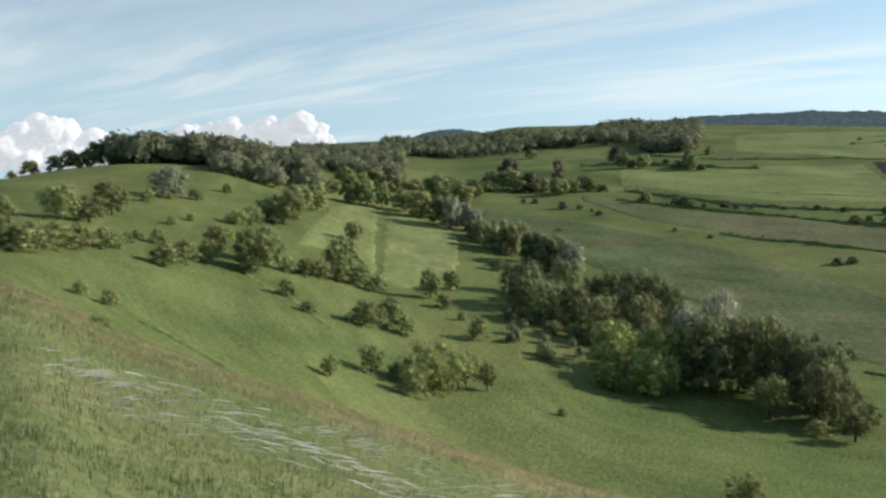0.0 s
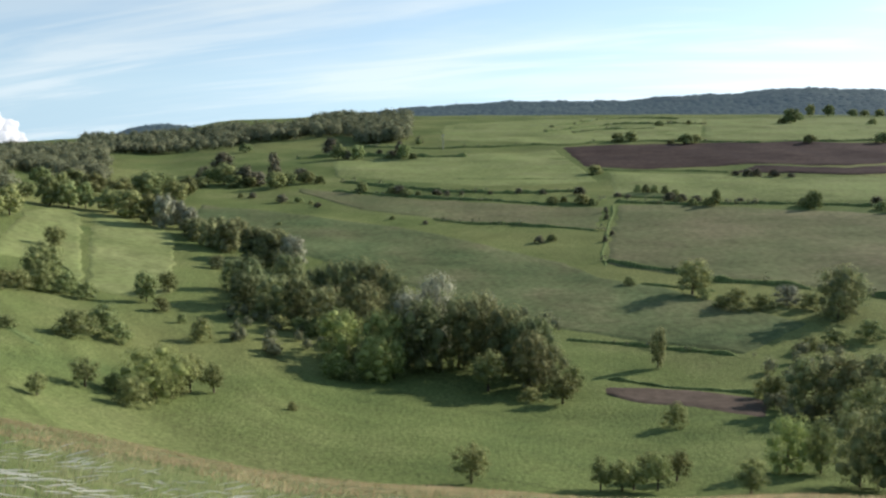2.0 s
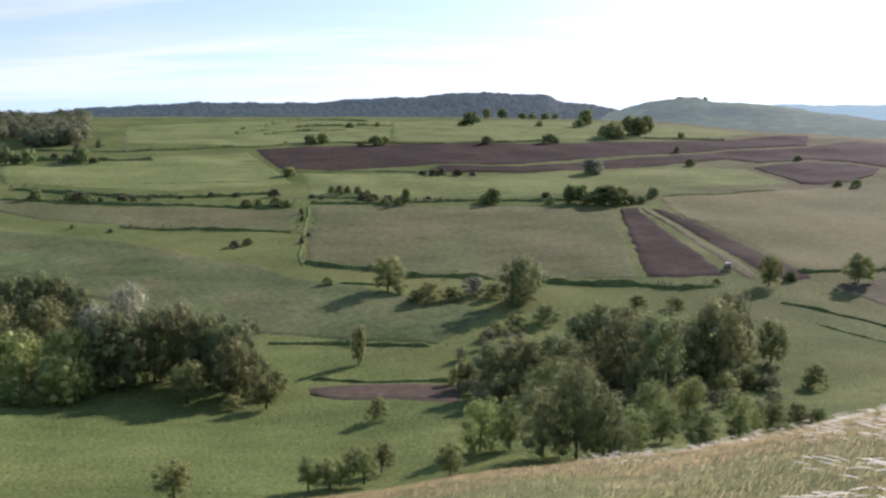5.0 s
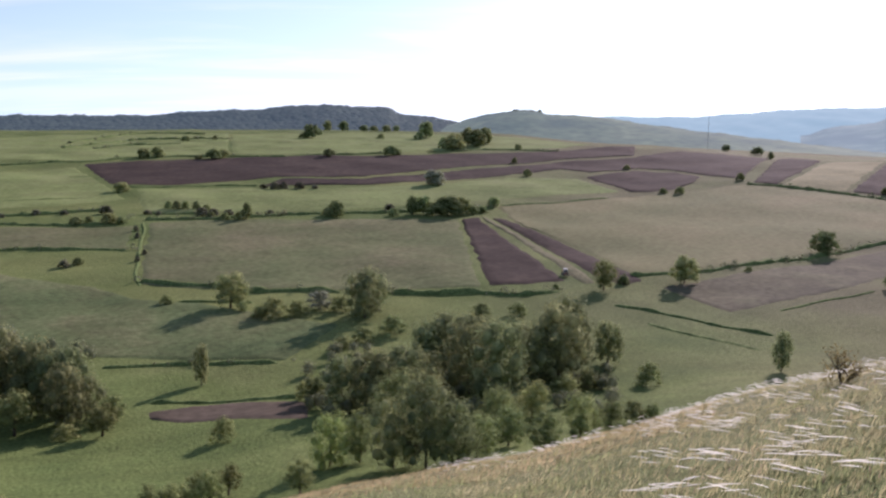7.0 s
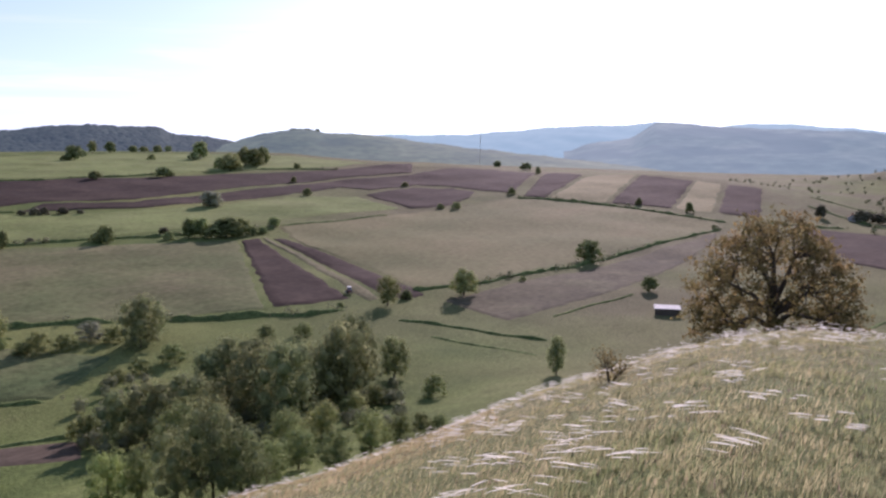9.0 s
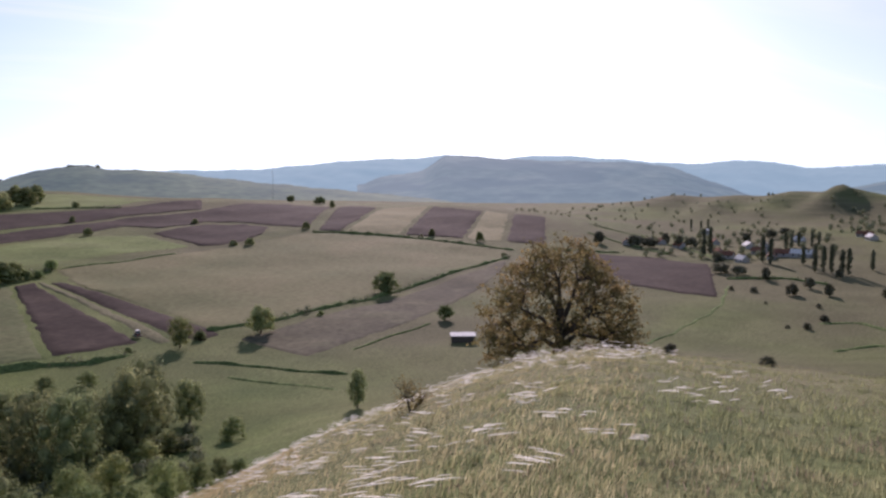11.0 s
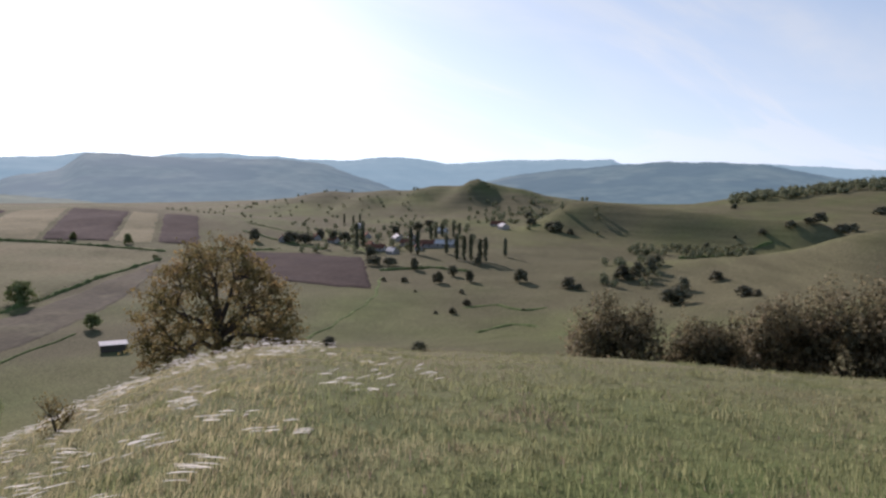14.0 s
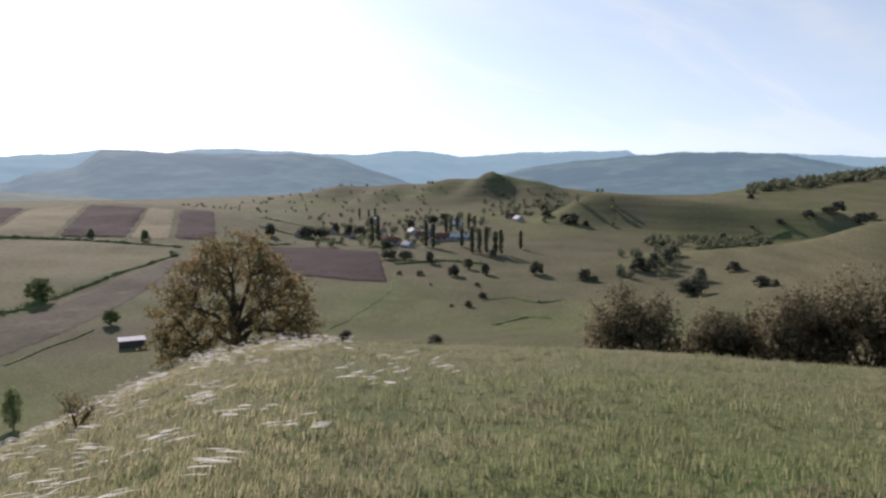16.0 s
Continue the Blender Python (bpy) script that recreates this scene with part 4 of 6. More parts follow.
def make_proto(kind, lod, seed):
    """One plant, 1 m high and wide: an Empty with trunk and crown, or a single mesh for a shrub."""
    rng = np.random.RandomState(seed * 17 + lod * 3 + len(kind))
    lo, count, size, thick, mat = SHAPES[kind]
    lobes = lobe_centres(kind, rng)
    n = int(LEAVES[lod] * (0.75 if kind in ("bush", "thorn", "fruit", "slim", "poplar") else 1.0))
    weight = np.array([l[1] ** 2 for l in lobes])
    pick = rng.choice(len(lobes), n, p=weight / weight.sum())
    dirs = rng.normal(size=(n, 3))
    dirs /= np.linalg.norm(dirs, axis=1)[:, None]
    shell = np.where(rng.uniform(0, 1, n) < 0.85, rng.uniform(0.9, 1.08, n), rng.uniform(0.4, 0.88, n))
    cen = np.array([tuple(l[0]) for l in lobes])[pick]
    rad = np.array([(l[1], l[1], l[2]) for l in lobes])[pick]
    pts = cen + dirs * rad * shell[:, None] * (1.0 if kind != "poplar" else 0.6)
    pts[:, 2] = np.maximum(pts[:, 2], 0.005)
    norm = dirs + rng.normal(size=(n, 3)) * 0.3
    norm /= np.linalg.norm(norm, axis=1)[:, None]
    sizes = rng.uniform(0.6, 1.45, n) * (1.35 if kind in ("slim", "poplar") else 1.0) * math.sqrt(3.2 / n)
    # fit to the unit box
    span = max(np.abs(pts[:, 0]).max(), np.abs(pts[:, 1]).max())
    fit = np.array([0.5 / span, 0.5 / span, 1.0 / pts[:, 2].max()])
    pts *= fit
    heart = np.array([tuple(l[0]) for l in lobes])
    girth = np.array([(l[1], l[1], l[2]) for l in lobes]) * ((0.44, 0.5, 0.68, 0.8)[lod] if kind != "poplar" else 0.5)
    cores = np.concatenate([heart * fit, girth * fit], 1)
    # each spray takes its light like the bough that it grows on
    soft = 1.5 * dirs / rad * rad.mean() + 0.8 * (pts - (0, 0, 0.4)) + np.array([0, 0, 0.35]) + rng.normal(size=(n, 3)) * 0.3
    more = {"soft": soft, "cores": cores, "level": 1}
    if kind in ("bush", "thorn"):
        return new("shrub", leaf_mesh("shrub", pts, norm, sizes, mat, rng, **more))
    names = {"pale": "willow", "fruit": "fruit_tree", "poplar": "poplar", "slim": "slender_tree"}
    root = new(names.get(kind, "tree"))
    verts, faces = [], []
    top = Vector((rng.uniform(-0.04, 0.04), rng.uniform(-0.04, 0.04), 0.72))
    sides = 8 if lod < 2 else 5
    fork = max(lo + 0.1, 0.2)
    tube([(0, 0, -0.05), (0.004, 0, 0.02), (top.x * 0.3, top.y * 0.3, fork), tuple(top)], [thick * 1.5, thick * 1.1, thick * 0.9, thick * 0.25], sides, verts, faces)
    if lod < 3:
        for l in lobes[: 7 if lod == 0 else 4]:
            z0 = min(fork * rng.uniform(0.8, 1.4), 0.5)
            tube([(top.x * 0.3, top.y * 0.3, z0), tuple(l[0] * 0.55 + Vector((0, 0, z0 * 0.45 + 0.03))), tuple(l[0])], [thick * 0.5, thick * 0.35, thick * 0.12], 5, verts, faces)
    trunk = new("trunk", mesh_of("trunk", verts, faces, [BARK], True))
    crown = new("crown", leaf_mesh("crown", pts, norm, sizes, mat, rng, **more))
    trunk.parent = crown.parent = root
    return root


PLANT_TAGS = {
    "light": ("full crowned light green tree in the sun", "tree"), "round": ("round leafy green tree standing in the grass", "tree"), "bush": ("dense dark green shrub growing in rough grass", "shrub"),
    "thorn": ("shrub in rough pasture, leaves darkened for back light", "shrub"), "garden": ("round tree near the village, leaves darkened for back light", "tree"),
    "tall": ("tall dark green broadleaf tree in a thicket", "tree"), "pale": ("pale silver green willow with a billowing crown", "willow"),
    "fruit": ("small open crowned fruit tree with forked trunk", "fruit tree"), "slim": ("slender upright tree with a narrow ragged crown", "tree"),
    "poplar": ("tall narrow dark poplar beside village houses", "poplar")}

# plans of the trees and shrubs: x, y, height, width in metres
PLANTS = []
PLANTS.append(("hill crest", "bush", 2, [(-242, 379, 6.5, 9.0), (-236, 389, 7.0, 8.0), (-228, 388, 9.0, 9.5), (-223, 393, 8.0, 9.0), (-216, 390, 11.5, 9.5), (-243, 366, 3.0, 6.0)]))
PLANTS.append(("hillside", "round", 1, [(-124, 205, 9.4, 10.8), (-126, 234, 10.1, 10.7), (-121, 177, 7.5, 6.7), (-76, 208, 11.1, 11.9), (-77, 222, 11.9, 9.2), (-96, 291, 11.8, 15.8), (-99, 289, 8.9, 10.0), (-63, 242, 12.6, 10.5), (-74, 300, 7.4, 7.4), (-121, 213, 7.3, 9.5), (-89, 216, 8.2, 6.8), (-101, 274, 6.3, 9.2)]))
PLANTS.append(("hillside", "round", 2, [(-103, 331, 10.1, 11.3), (-100, 346, 11.2, 10.4)]))
PLANTS.append(("hillside", "pale", 1, [(-132, 283, 11.2, 12.9)]))
PLANTS.append(("hillside", "light", 1, [(-103, 268, 4.9, 7.2), (-96, 240, 4.0, 5.7)]))
PLANTS.append(("hillside hedge", "bush", 1, [(-101, 149, 4.5, 7.5), (-98, 151, 6.3, 8.4), (-100, 163, 6.0, 8.9), (-101, 173, 6.1, 8.1), (-101, 183, 4.7, 6.9), (-100, 187, 3.5, 4.3), (-127, 293, 4.2, 8.8), (-131, 266, 4.1, 5.2), (-87, 183, 5.3, 7.7), (-87, 193, 5.7, 7.4), (-86, 204, 5.7, 6.4), (-76, 204, 4.6, 6.1), (-73, 224, 4.0, 6.6), (-69, 227, 4.8, 6.6), (-66, 231, 5.2, 6.7), (-62, 235, 6.7, 6.8), (-57, 239, 6.2, 8.4), (-52, 237, 4.7, 6.5)]))
PLANTS.append(("hillside", "bush", 2, [(-128, 324, 3.6, 3.7)]))
PLANTS.append(("hillside", "bush", 1, [(-112, 241, 2.6, 3.7), (-112, 254, 2.5, 3.1), (-105, 206, 2.3, 3.2), (-102, 195, 3.0, 3.8), (-100, 207, 3.9, 4.9)]))
PLANTS.append(("meadow", "bush", 0, [(-71, 121, 2.3, 3.7), (-67, 122, 2.6, 4.6), (-50, 88, 2.1, 3.9), (-1, 156, 1.5, 2.3)]))
PLANTS.append(("meadow", "bush", 1, [(-63, 192, 4.0, 4.9), (-55, 182, 2.6, 5.6), (-44, 188, 5.9, 8.0), (-40, 196, 7.2, 8.0), (-36, 192, 4.4, 5.3), (-33, 231, 4.0, 4.8), (-27, 221, 2.5, 2.6), (-21, 205, 5.7, 5.9)]))
PLANTS.append(("meadow", "round", 1, [(-38, 241, 8.6, 6.6), (-34, 253, 6.1, 5.9)]))
PLANTS.append(("meadow clump", "fruit", 0, [(-37, 133, 3.6, 3.4), (-34, 149, 5.1, 4.8), (-19, 162, 7.2, 5.3), (-15, 163, 5.9, 4.5), (-30, 152, 3.3, 4.3)]))
PLANTS.append(("meadow clump", "light", 0, [(-24, 154, 9.6, 11.5)]))
PLANTS.append(("meadow clump", "bush", 0, [(-26, 145, 5.4, 5.6), (-21, 158, 4.3, 5.2)]))
PLANTS.append(("field hedge", "round", 2, [(-100, 403, 12.9, 10.4), (-93, 404, 11.6, 10.4), (-87, 408, 11.8, 7.8), (-113, 419, 6.6, 8.1), (-115, 399, 5.9, 7.8), (-76, 408, 10.3, 11.7), (-67, 397, 11.9, 12.6), (-55, 379, 13.2, 12.1), (-62, 401, 8.9, 10.2), (-80, 450, 11.9, 14.3), (-70, 462, 14.4, 17.6), (-65, 489, 11.6, 12.4), (-55, 456, 11.4, 11.5), (-95, 466, 10.8, 11.9), (-106, 477, 10.6, 12.2), (-52, 486, 9.6, 9.2), (-49, 520, 6.4, 9.8), (-37, 535, 9.8, 10.1), (-47, 546, 7.2, 6.9), (-109, 461, 10.1, 8.9), (-124, 484, 9.1, 9.4)]))
PLANTS.append(("field hedge", "pale", 2, [(-50, 373, 13.1, 8.3), (-41, 374, 9.5, 8.3), (-46, 387, 9.6, 7.4)]))
PLANTS.append(("stream belt", "tall", 2, [(-35, 349, 8.6, 8.9), (-30, 339, 9.6, 7.5), (-23, 333, 11.7, 9.5), (-13, 318, 12.2, 10.1), (-7, 313, 12.9, 11.9), (-37, 358, 7.2, 10.2), (-29, 364, 8.1, 9.2), (-20, 340, 11.2, 10.7), (-12, 321, 11.7, 12.2), (-6, 313, 12.4, 11.9)]))
PLANTS.append(("stream belt", "tall", 1, [(-17, 264, 10.2, 8.4), (-24, 297, 4.7, 5.7), (-12, 249, 14.3, 8.8), (-13, 243, 10.5, 9.4), (-5, 236, 11.7, 10.6), (1, 235, 12.6, 9.1), (-1, 261, 14.4, 10.0), (6, 250, 13.4, 8.0), (12, 250, 15.9, 8.1), (18, 251, 16.7, 8.9), (23, 252, 16.0, 7.3), (27, 245, 14.2, 7.9), (28, 196, 18.3, 7.8), (37, 198, 17.9, 9.2), (42, 197, 18.7, 9.2), (46, 192, 17.6, 9.1), (49, 189, 14.9, 7.7), (53, 191, 15.2, 6.5), (49, 179, 13.6, 7.3), (54, 182, 10.0, 7.5), (18, 227, 14.6, 8.8), (35, 216, 15.6, 8.5)]))
PLANTS.append(("stream belt", "tall", 1, [(27, 221, 14.4, 8.7), (8, 226, 13.0, 8.8)]))
PLANTS.append(("stream belt", "light", 1, [(10, 204, 11.7, 11.3), (20, 197, 14.2, 11.7), (17, 189, 10.3, 10.0), (21, 190, 9.3, 6.3), (8, 188, 5.8, 6.8)]))
PLANTS.append(("stream belt", "pale", 2, [(0, 303, 12.0, 9.6)]))
PLANTS.append(("stream belt", "pale", 1, [(26, 201, 18.4, 9.3), (37, 227, 17.6, 8.2), (32, 206, 19.1, 6.8), (49, 223, 12.8, 5.9)]))
PLANTS.append(("stream belt", "round", 1, [(58, 178, 5.7, 4.9)]))
PLANTS.append(("stream belt", "bush", 1, [(1, 224, 4.1, 5.8), (5, 220, 5.4, 5.0), (47, 172, 3.1, 5.9), (-4, 225, 3.4, 5.1), (11, 187, 3.5, 3.7)]))
PLANTS.append(("stream belt", "fruit", 1, [(40, 180, 9.5, 7.9), (53, 169, 6.5, 6.4)]))
PLANTS.append(("valley", "bush", 1, [(108, 275, 3.2, 4.7), (128, 241, 7.3, 8.7), (124, 254, 3.5, 4.5), (136, 241, 5.0, 7.1), (125, 244, 4.2, 6.1), (150, 238, 5.2, 7.2)]))
PLANTS.append(("valley", "bush", 0, [(67, 146, 4.8, 5.1)]))
PLANTS.append(("valley", "slim", 1, [(84, 194, 10.6, 4.1)]))
PLANTS.append(("valley", "pale", 1, [(146, 244, 6.2, 8.2)]))
PLANTS.append(("valley", "round", 1, [(123, 260, 11.9, 11.9)]))
PLANTS.append(("valley", "tall", 1, [(151, 226, 16.8, 13.1), (161, 234, 12.2, 8.2)]))
PLANTS.append(("orchard", "fruit", 0, [(22, 109, 5.5, 5.0), (39, 107, 5.1, 3.5), (42, 107, 4.7, 3.9), (44, 108, 4.0, 3.6), (47, 107, 5.6, 4.0), (52, 112, 4.8, 4.2), (48, 113, 4.6, 3.4), (56, 99, 5.0, 4.7)]))
PLANTS.append(("thicket", "tall", 1, [(96, 152, 12.3, 8.3), (100, 147, 13.6, 10.6), (107, 146, 14.2, 10.7), (117, 152, 10.8, 8.8), (138, 168, 15.8, 15.6), (141, 163, 15.5, 9.8), (131, 169, 13.8, 7.0), (142, 157, 14.0, 9.7), (124, 135, 19.4, 10.9), (139, 144, 17.1, 10.5), (150, 143, 20.2, 8.1), (159, 149, 19.7, 7.1), (126, 147, 17.7, 8.9), (149, 149, 14.6, 8.3)]))
PLANTS.append(("thicket", "tall", 0, [(71, 99, 11.1, 7.4), (73, 94, 14.3, 8.8), (76, 92, 10.2, 8.1)]))
PLANTS.append(("thicket", "light", 0, [(68, 111, 9.0, 6.6)]))
PLANTS.append(("thicket", "round", 0, [(72, 109, 8.2, 5.3), (93, 129, 12.2, 9.5), (85, 97, 7.2, 7.0), (103, 112, 10.2, 7.1), (101, 130, 11.4, 8.8), (96, 102, 7.1, 6.6), (86, 84, 6.1, 5.6), (101, 91, 8.1, 6.3), (107, 116, 8.5, 7.4)]))
PLANTS.append(("thicket", "round", 1, [(95, 161, 6.6, 5.6), (243, 211, 11.5, 9.0), (119, 120, 8.5, 6.7)]))
PLANTS.append(("thicket", "bush", 1, [(95, 166, 4.6, 3.8), (137, 206, 4.6, 7.2), (148, 207, 5.5, 8.2), (128, 202, 3.7, 6.2), (163, 127, 5.5, 6.7), (141, 132, 5.1, 6.3), (149, 133, 5.2, 5.2), (180, 205, 4.4, 8.7), (191, 200, 4.4, 7.1)]))
PLANTS.append(("thicket", "slim", 1, [(172, 147, 11.5, 8.2)]))
PLANTS.append(("thicket", "bush", 0, [(109, 92, 5.7, 5.7), (122, 98, 4.6, 5.2), (126, 97, 3.4, 4.2)]))
PLANTS.append(("east fields", "round", 2, [(367, 197, 10.3, 11.0), (273, 199, 10.2, 9.9), (321, 146, 5.9, 5.8)]))
PLANTS.append(("east fields", "bush", 2, [(256, 213, 3.1, 5.3), (228, 220, 1.9, 8.1), (308, 195, 2.0, 3.2)]))
PLANTS.append(("east fields", "slim", 1, [(197, 114, 10.4, 5.3)]))
PLANTS.append(("upper fields", "round", 3, [(-33, 729, 7.3, 11.4), (34, 636, 10.7, 11.1), (48, 635, 9.6, 8.7), (79, 629, 9.9, 7.9), (184, 529, 5.3, 9.8), (259, 693, 7.5, 9.2), (271, 695, 8.1, 9.3), (302, 661, 8.3, 13.6), (312, 667, 6.7, 9.2)]))
PLANTS.append(("upper fields", "bush", 3, [(69, 633, 3.5, 11.9), (85, 625, 4.2, 5.5), (103, 720, 5.4, 5.4), (292, 666, 3.5, 11.3), (352, 831, 4.9, 8.4), (333, 852, 2.0, 9.1), (378, 824, 4.4, 4.5)]))
PLANTS.append(("upper fields", "bush", 2, [(45, 402, 1.7, 5.6), (4, 457, 2.7, 11.5), (-25, 475, 2.0, 13.4), (10, 451, 1.9, 7.1), (-5, 392, 1.7, 3.0), (104, 350, 2.7, 9.2)]))
PLANTS.append(("field hedgerow", "round", 2, [(-37, 532, 12.3, 15.0), (-44, 544, 8.0, 10.2), (-7, 508, 9.5, 11.1), (-1, 517, 7.5, 9.7), (10, 524, 6.8, 11.5), (203, 408, 8.3, 4.6), (193, 433, 4.7, 4.2), (245, 391, 8.8, 6.9), (281, 376, 10.4, 4.7), (288, 376, 10.0, 8.9), (297, 367, 10.3, 13.3), (306, 367, 9.3, 9.0), (343, 382, 4.6, 6.4)]))
PLANTS.append(("field hedgerow", "bush", 2, [(-30, 521, 7.5, 13.1), (-21, 519, 6.1, 11.4), (17, 524, 4.6, 6.6), (38, 483, 5.9, 7.6), (53, 479, 3.6, 9.1), (60, 470, 4.2, 8.9), (66, 467, 2.8, 8.9), (128, 431, 4.0, 8.5), (134, 431, 3.6, 8.5), (142, 428, 4.9, 9.9), (146, 423, 3.4, 7.0), (183, 458, 4.0, 4.3), (186, 454, 4.6, 4.3), (190, 452, 4.4, 4.3), (194, 448, 4.1, 4.3), (193, 412, 3.5, 12.9), (189, 419, 3.1, 8.6), (200, 409, 4.3, 7.1), (245, 396, 4.1, 5.8), (291, 369, 7.2, 11.8), (312, 365, 4.9, 10.5), (321, 366, 4.0, 7.6)]))
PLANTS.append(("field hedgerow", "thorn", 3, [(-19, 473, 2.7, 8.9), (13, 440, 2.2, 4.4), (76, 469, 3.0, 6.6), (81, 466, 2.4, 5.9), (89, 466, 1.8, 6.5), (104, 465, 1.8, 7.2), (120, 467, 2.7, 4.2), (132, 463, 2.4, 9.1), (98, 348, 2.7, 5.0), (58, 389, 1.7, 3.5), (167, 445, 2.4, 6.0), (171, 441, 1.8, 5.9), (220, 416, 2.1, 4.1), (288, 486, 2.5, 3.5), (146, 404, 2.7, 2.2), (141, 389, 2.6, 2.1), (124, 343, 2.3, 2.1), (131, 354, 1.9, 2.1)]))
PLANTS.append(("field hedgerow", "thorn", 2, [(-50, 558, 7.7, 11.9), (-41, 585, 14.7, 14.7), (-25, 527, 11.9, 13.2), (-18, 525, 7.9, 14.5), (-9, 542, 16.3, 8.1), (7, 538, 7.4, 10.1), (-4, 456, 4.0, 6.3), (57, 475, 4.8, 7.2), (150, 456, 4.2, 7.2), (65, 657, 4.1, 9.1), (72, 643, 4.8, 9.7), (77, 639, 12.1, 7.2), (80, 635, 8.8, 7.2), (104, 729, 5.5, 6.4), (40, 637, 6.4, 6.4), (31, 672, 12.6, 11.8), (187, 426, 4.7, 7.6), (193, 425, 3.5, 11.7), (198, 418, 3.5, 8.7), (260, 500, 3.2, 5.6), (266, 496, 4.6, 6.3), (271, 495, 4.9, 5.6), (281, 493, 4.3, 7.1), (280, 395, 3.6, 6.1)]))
PLANTS.append(("plateau", "round", 3, [(476, 810, 13.8, 15.2), (511, 853, 6.8, 7.4), (567, 927, 12.5, 9.5), (578, 909, 11.8, 10.7), (385, 628, 6.5, 10.1), (442, 622, 8.1, 11.9), (586, 761, 17.3, 14.4), (519, 633, 13.2, 17.9), (558, 660, 15.8, 16.1), (583, 668, 15.7, 16.6), (611, 916, 7.6, 9.6), (626, 917, 6.8, 9.7), (645, 917, 7.6, 9.8), (660, 918, 6.9, 8.4), (532, 647, 12.9, 15.7), (610, 720, 13.5, 8.2), (561, 651, 15.3, 16.1), (588, 669, 14.8, 11.1), (1157, 784, 10.3, 12.2), (736, 466, 7.4, 10.9)]))
PLANTS.append(("plateau", "bush", 3, [(469, 814, 5.0, 8.8), (538, 775, 5.4, 8.2), (449, 622, 4.0, 7.2), (570, 752, 7.2, 11.8), (526, 652, 7.8, 13.0), (524, 653, 10.0, 10.4), (572, 606, 5.0, 10.4), (497, 530, 4.9, 4.5), (450, 466, 4.9, 6.1), (538, 450, 3.6, 6.1), (464, 358, 3.2, 7.3), (468, 348, 4.2, 5.8), (535, 350, 4.7, 5.6), (656, 403, 6.0, 4.8), (548, 259, 4.7, 4.5), (542, 222, 6.0, 5.1)]))
PLANTS.append(("plateau", "pale", 3, [(365, 465, 9.4, 12.9)]))
PLANTS.append(("plateau", "round", 2, [(249, 400, 7.4, 5.9), (287, 379, 8.9, 7.5), (298, 368, 9.9, 13.4), (340, 378, 5.3, 5.1)]))
PLANTS.append(("plateau", "bush", 2, [(244, 399, 4.2, 5.9), (303, 364, 4.2, 8.9), (320, 366, 2.8, 9.2), (272, 380, 3.9, 11.7), (501, 190, 2.3, 2.7)]))
PLANTS.append(("village", "poplar", 3, [(569, 85, 15.1, 2.9), (582, 83, 15.3, 2.9), (613, 41, 9.3, 2.7), (619, 38, 7.7, 2.7), (625, 34, 8.5, 2.7), (622, 26, 8.4, 2.3), (628, 22, 8.1, 2.4), (784, 128, 7.2, 3.0), (778, 119, 6.3, 2.9), (782, 114, 6.9, 3.0)]))
PLANTS.append(("village", "poplar", 2, [(539, 48, 14.2, 3.0), (530, 43, 13.2, 3.0), (526, 26, 9.8, 2.6), (499, 19, 13.1, 2.8), (499, 15, 12.3, 2.8), (495, 11, 13.0, 2.8), (489, 6, 10.9, 2.8), (491, 3, 11.9, 2.8), (513, -8, 9.6, 2.6)]))
PLANTS.append(("village", "garden", 3, [(597, 158, 8.1, 6.9), (608, 136, 7.6, 9.7), (610, 127, 6.5, 9.7), (642, 122, 8.1, 4.9), (616, 108, 8.6, 4.7), (626, 102, 7.0, 7.9), (671, 71, 6.3, 6.3), (687, 56, 6.2, 6.0), (719, 49, 5.3, 9.0), (664, -43, 5.1, 10.4)]))
PLANTS.append(("village", "garden", 2, [(538, 72, 6.8, 6.1), (497, 65, 5.6, 9.4), (490, 55, 5.1, 7.7), (470, 40, 6.8, 4.4), (425, 25, 5.7, 5.4), (445, 19, 5.4, 4.5), (426, 10, 5.8, 4.3), (476, 7, 5.3, 3.6), (424, -14, 6.5, 6.7)]))
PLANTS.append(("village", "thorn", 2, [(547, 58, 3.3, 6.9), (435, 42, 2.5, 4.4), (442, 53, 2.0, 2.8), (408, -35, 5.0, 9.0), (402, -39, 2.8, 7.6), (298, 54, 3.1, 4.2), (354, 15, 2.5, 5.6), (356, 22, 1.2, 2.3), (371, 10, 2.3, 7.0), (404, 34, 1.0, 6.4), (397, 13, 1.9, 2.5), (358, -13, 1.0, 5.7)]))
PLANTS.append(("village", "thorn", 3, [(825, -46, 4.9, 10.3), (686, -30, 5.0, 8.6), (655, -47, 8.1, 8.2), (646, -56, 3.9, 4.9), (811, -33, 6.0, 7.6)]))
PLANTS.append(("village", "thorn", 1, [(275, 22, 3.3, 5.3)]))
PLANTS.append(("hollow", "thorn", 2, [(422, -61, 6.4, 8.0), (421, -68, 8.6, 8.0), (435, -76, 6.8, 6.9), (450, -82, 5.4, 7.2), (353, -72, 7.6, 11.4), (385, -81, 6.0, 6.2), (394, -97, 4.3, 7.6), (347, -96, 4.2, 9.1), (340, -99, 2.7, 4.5)]))
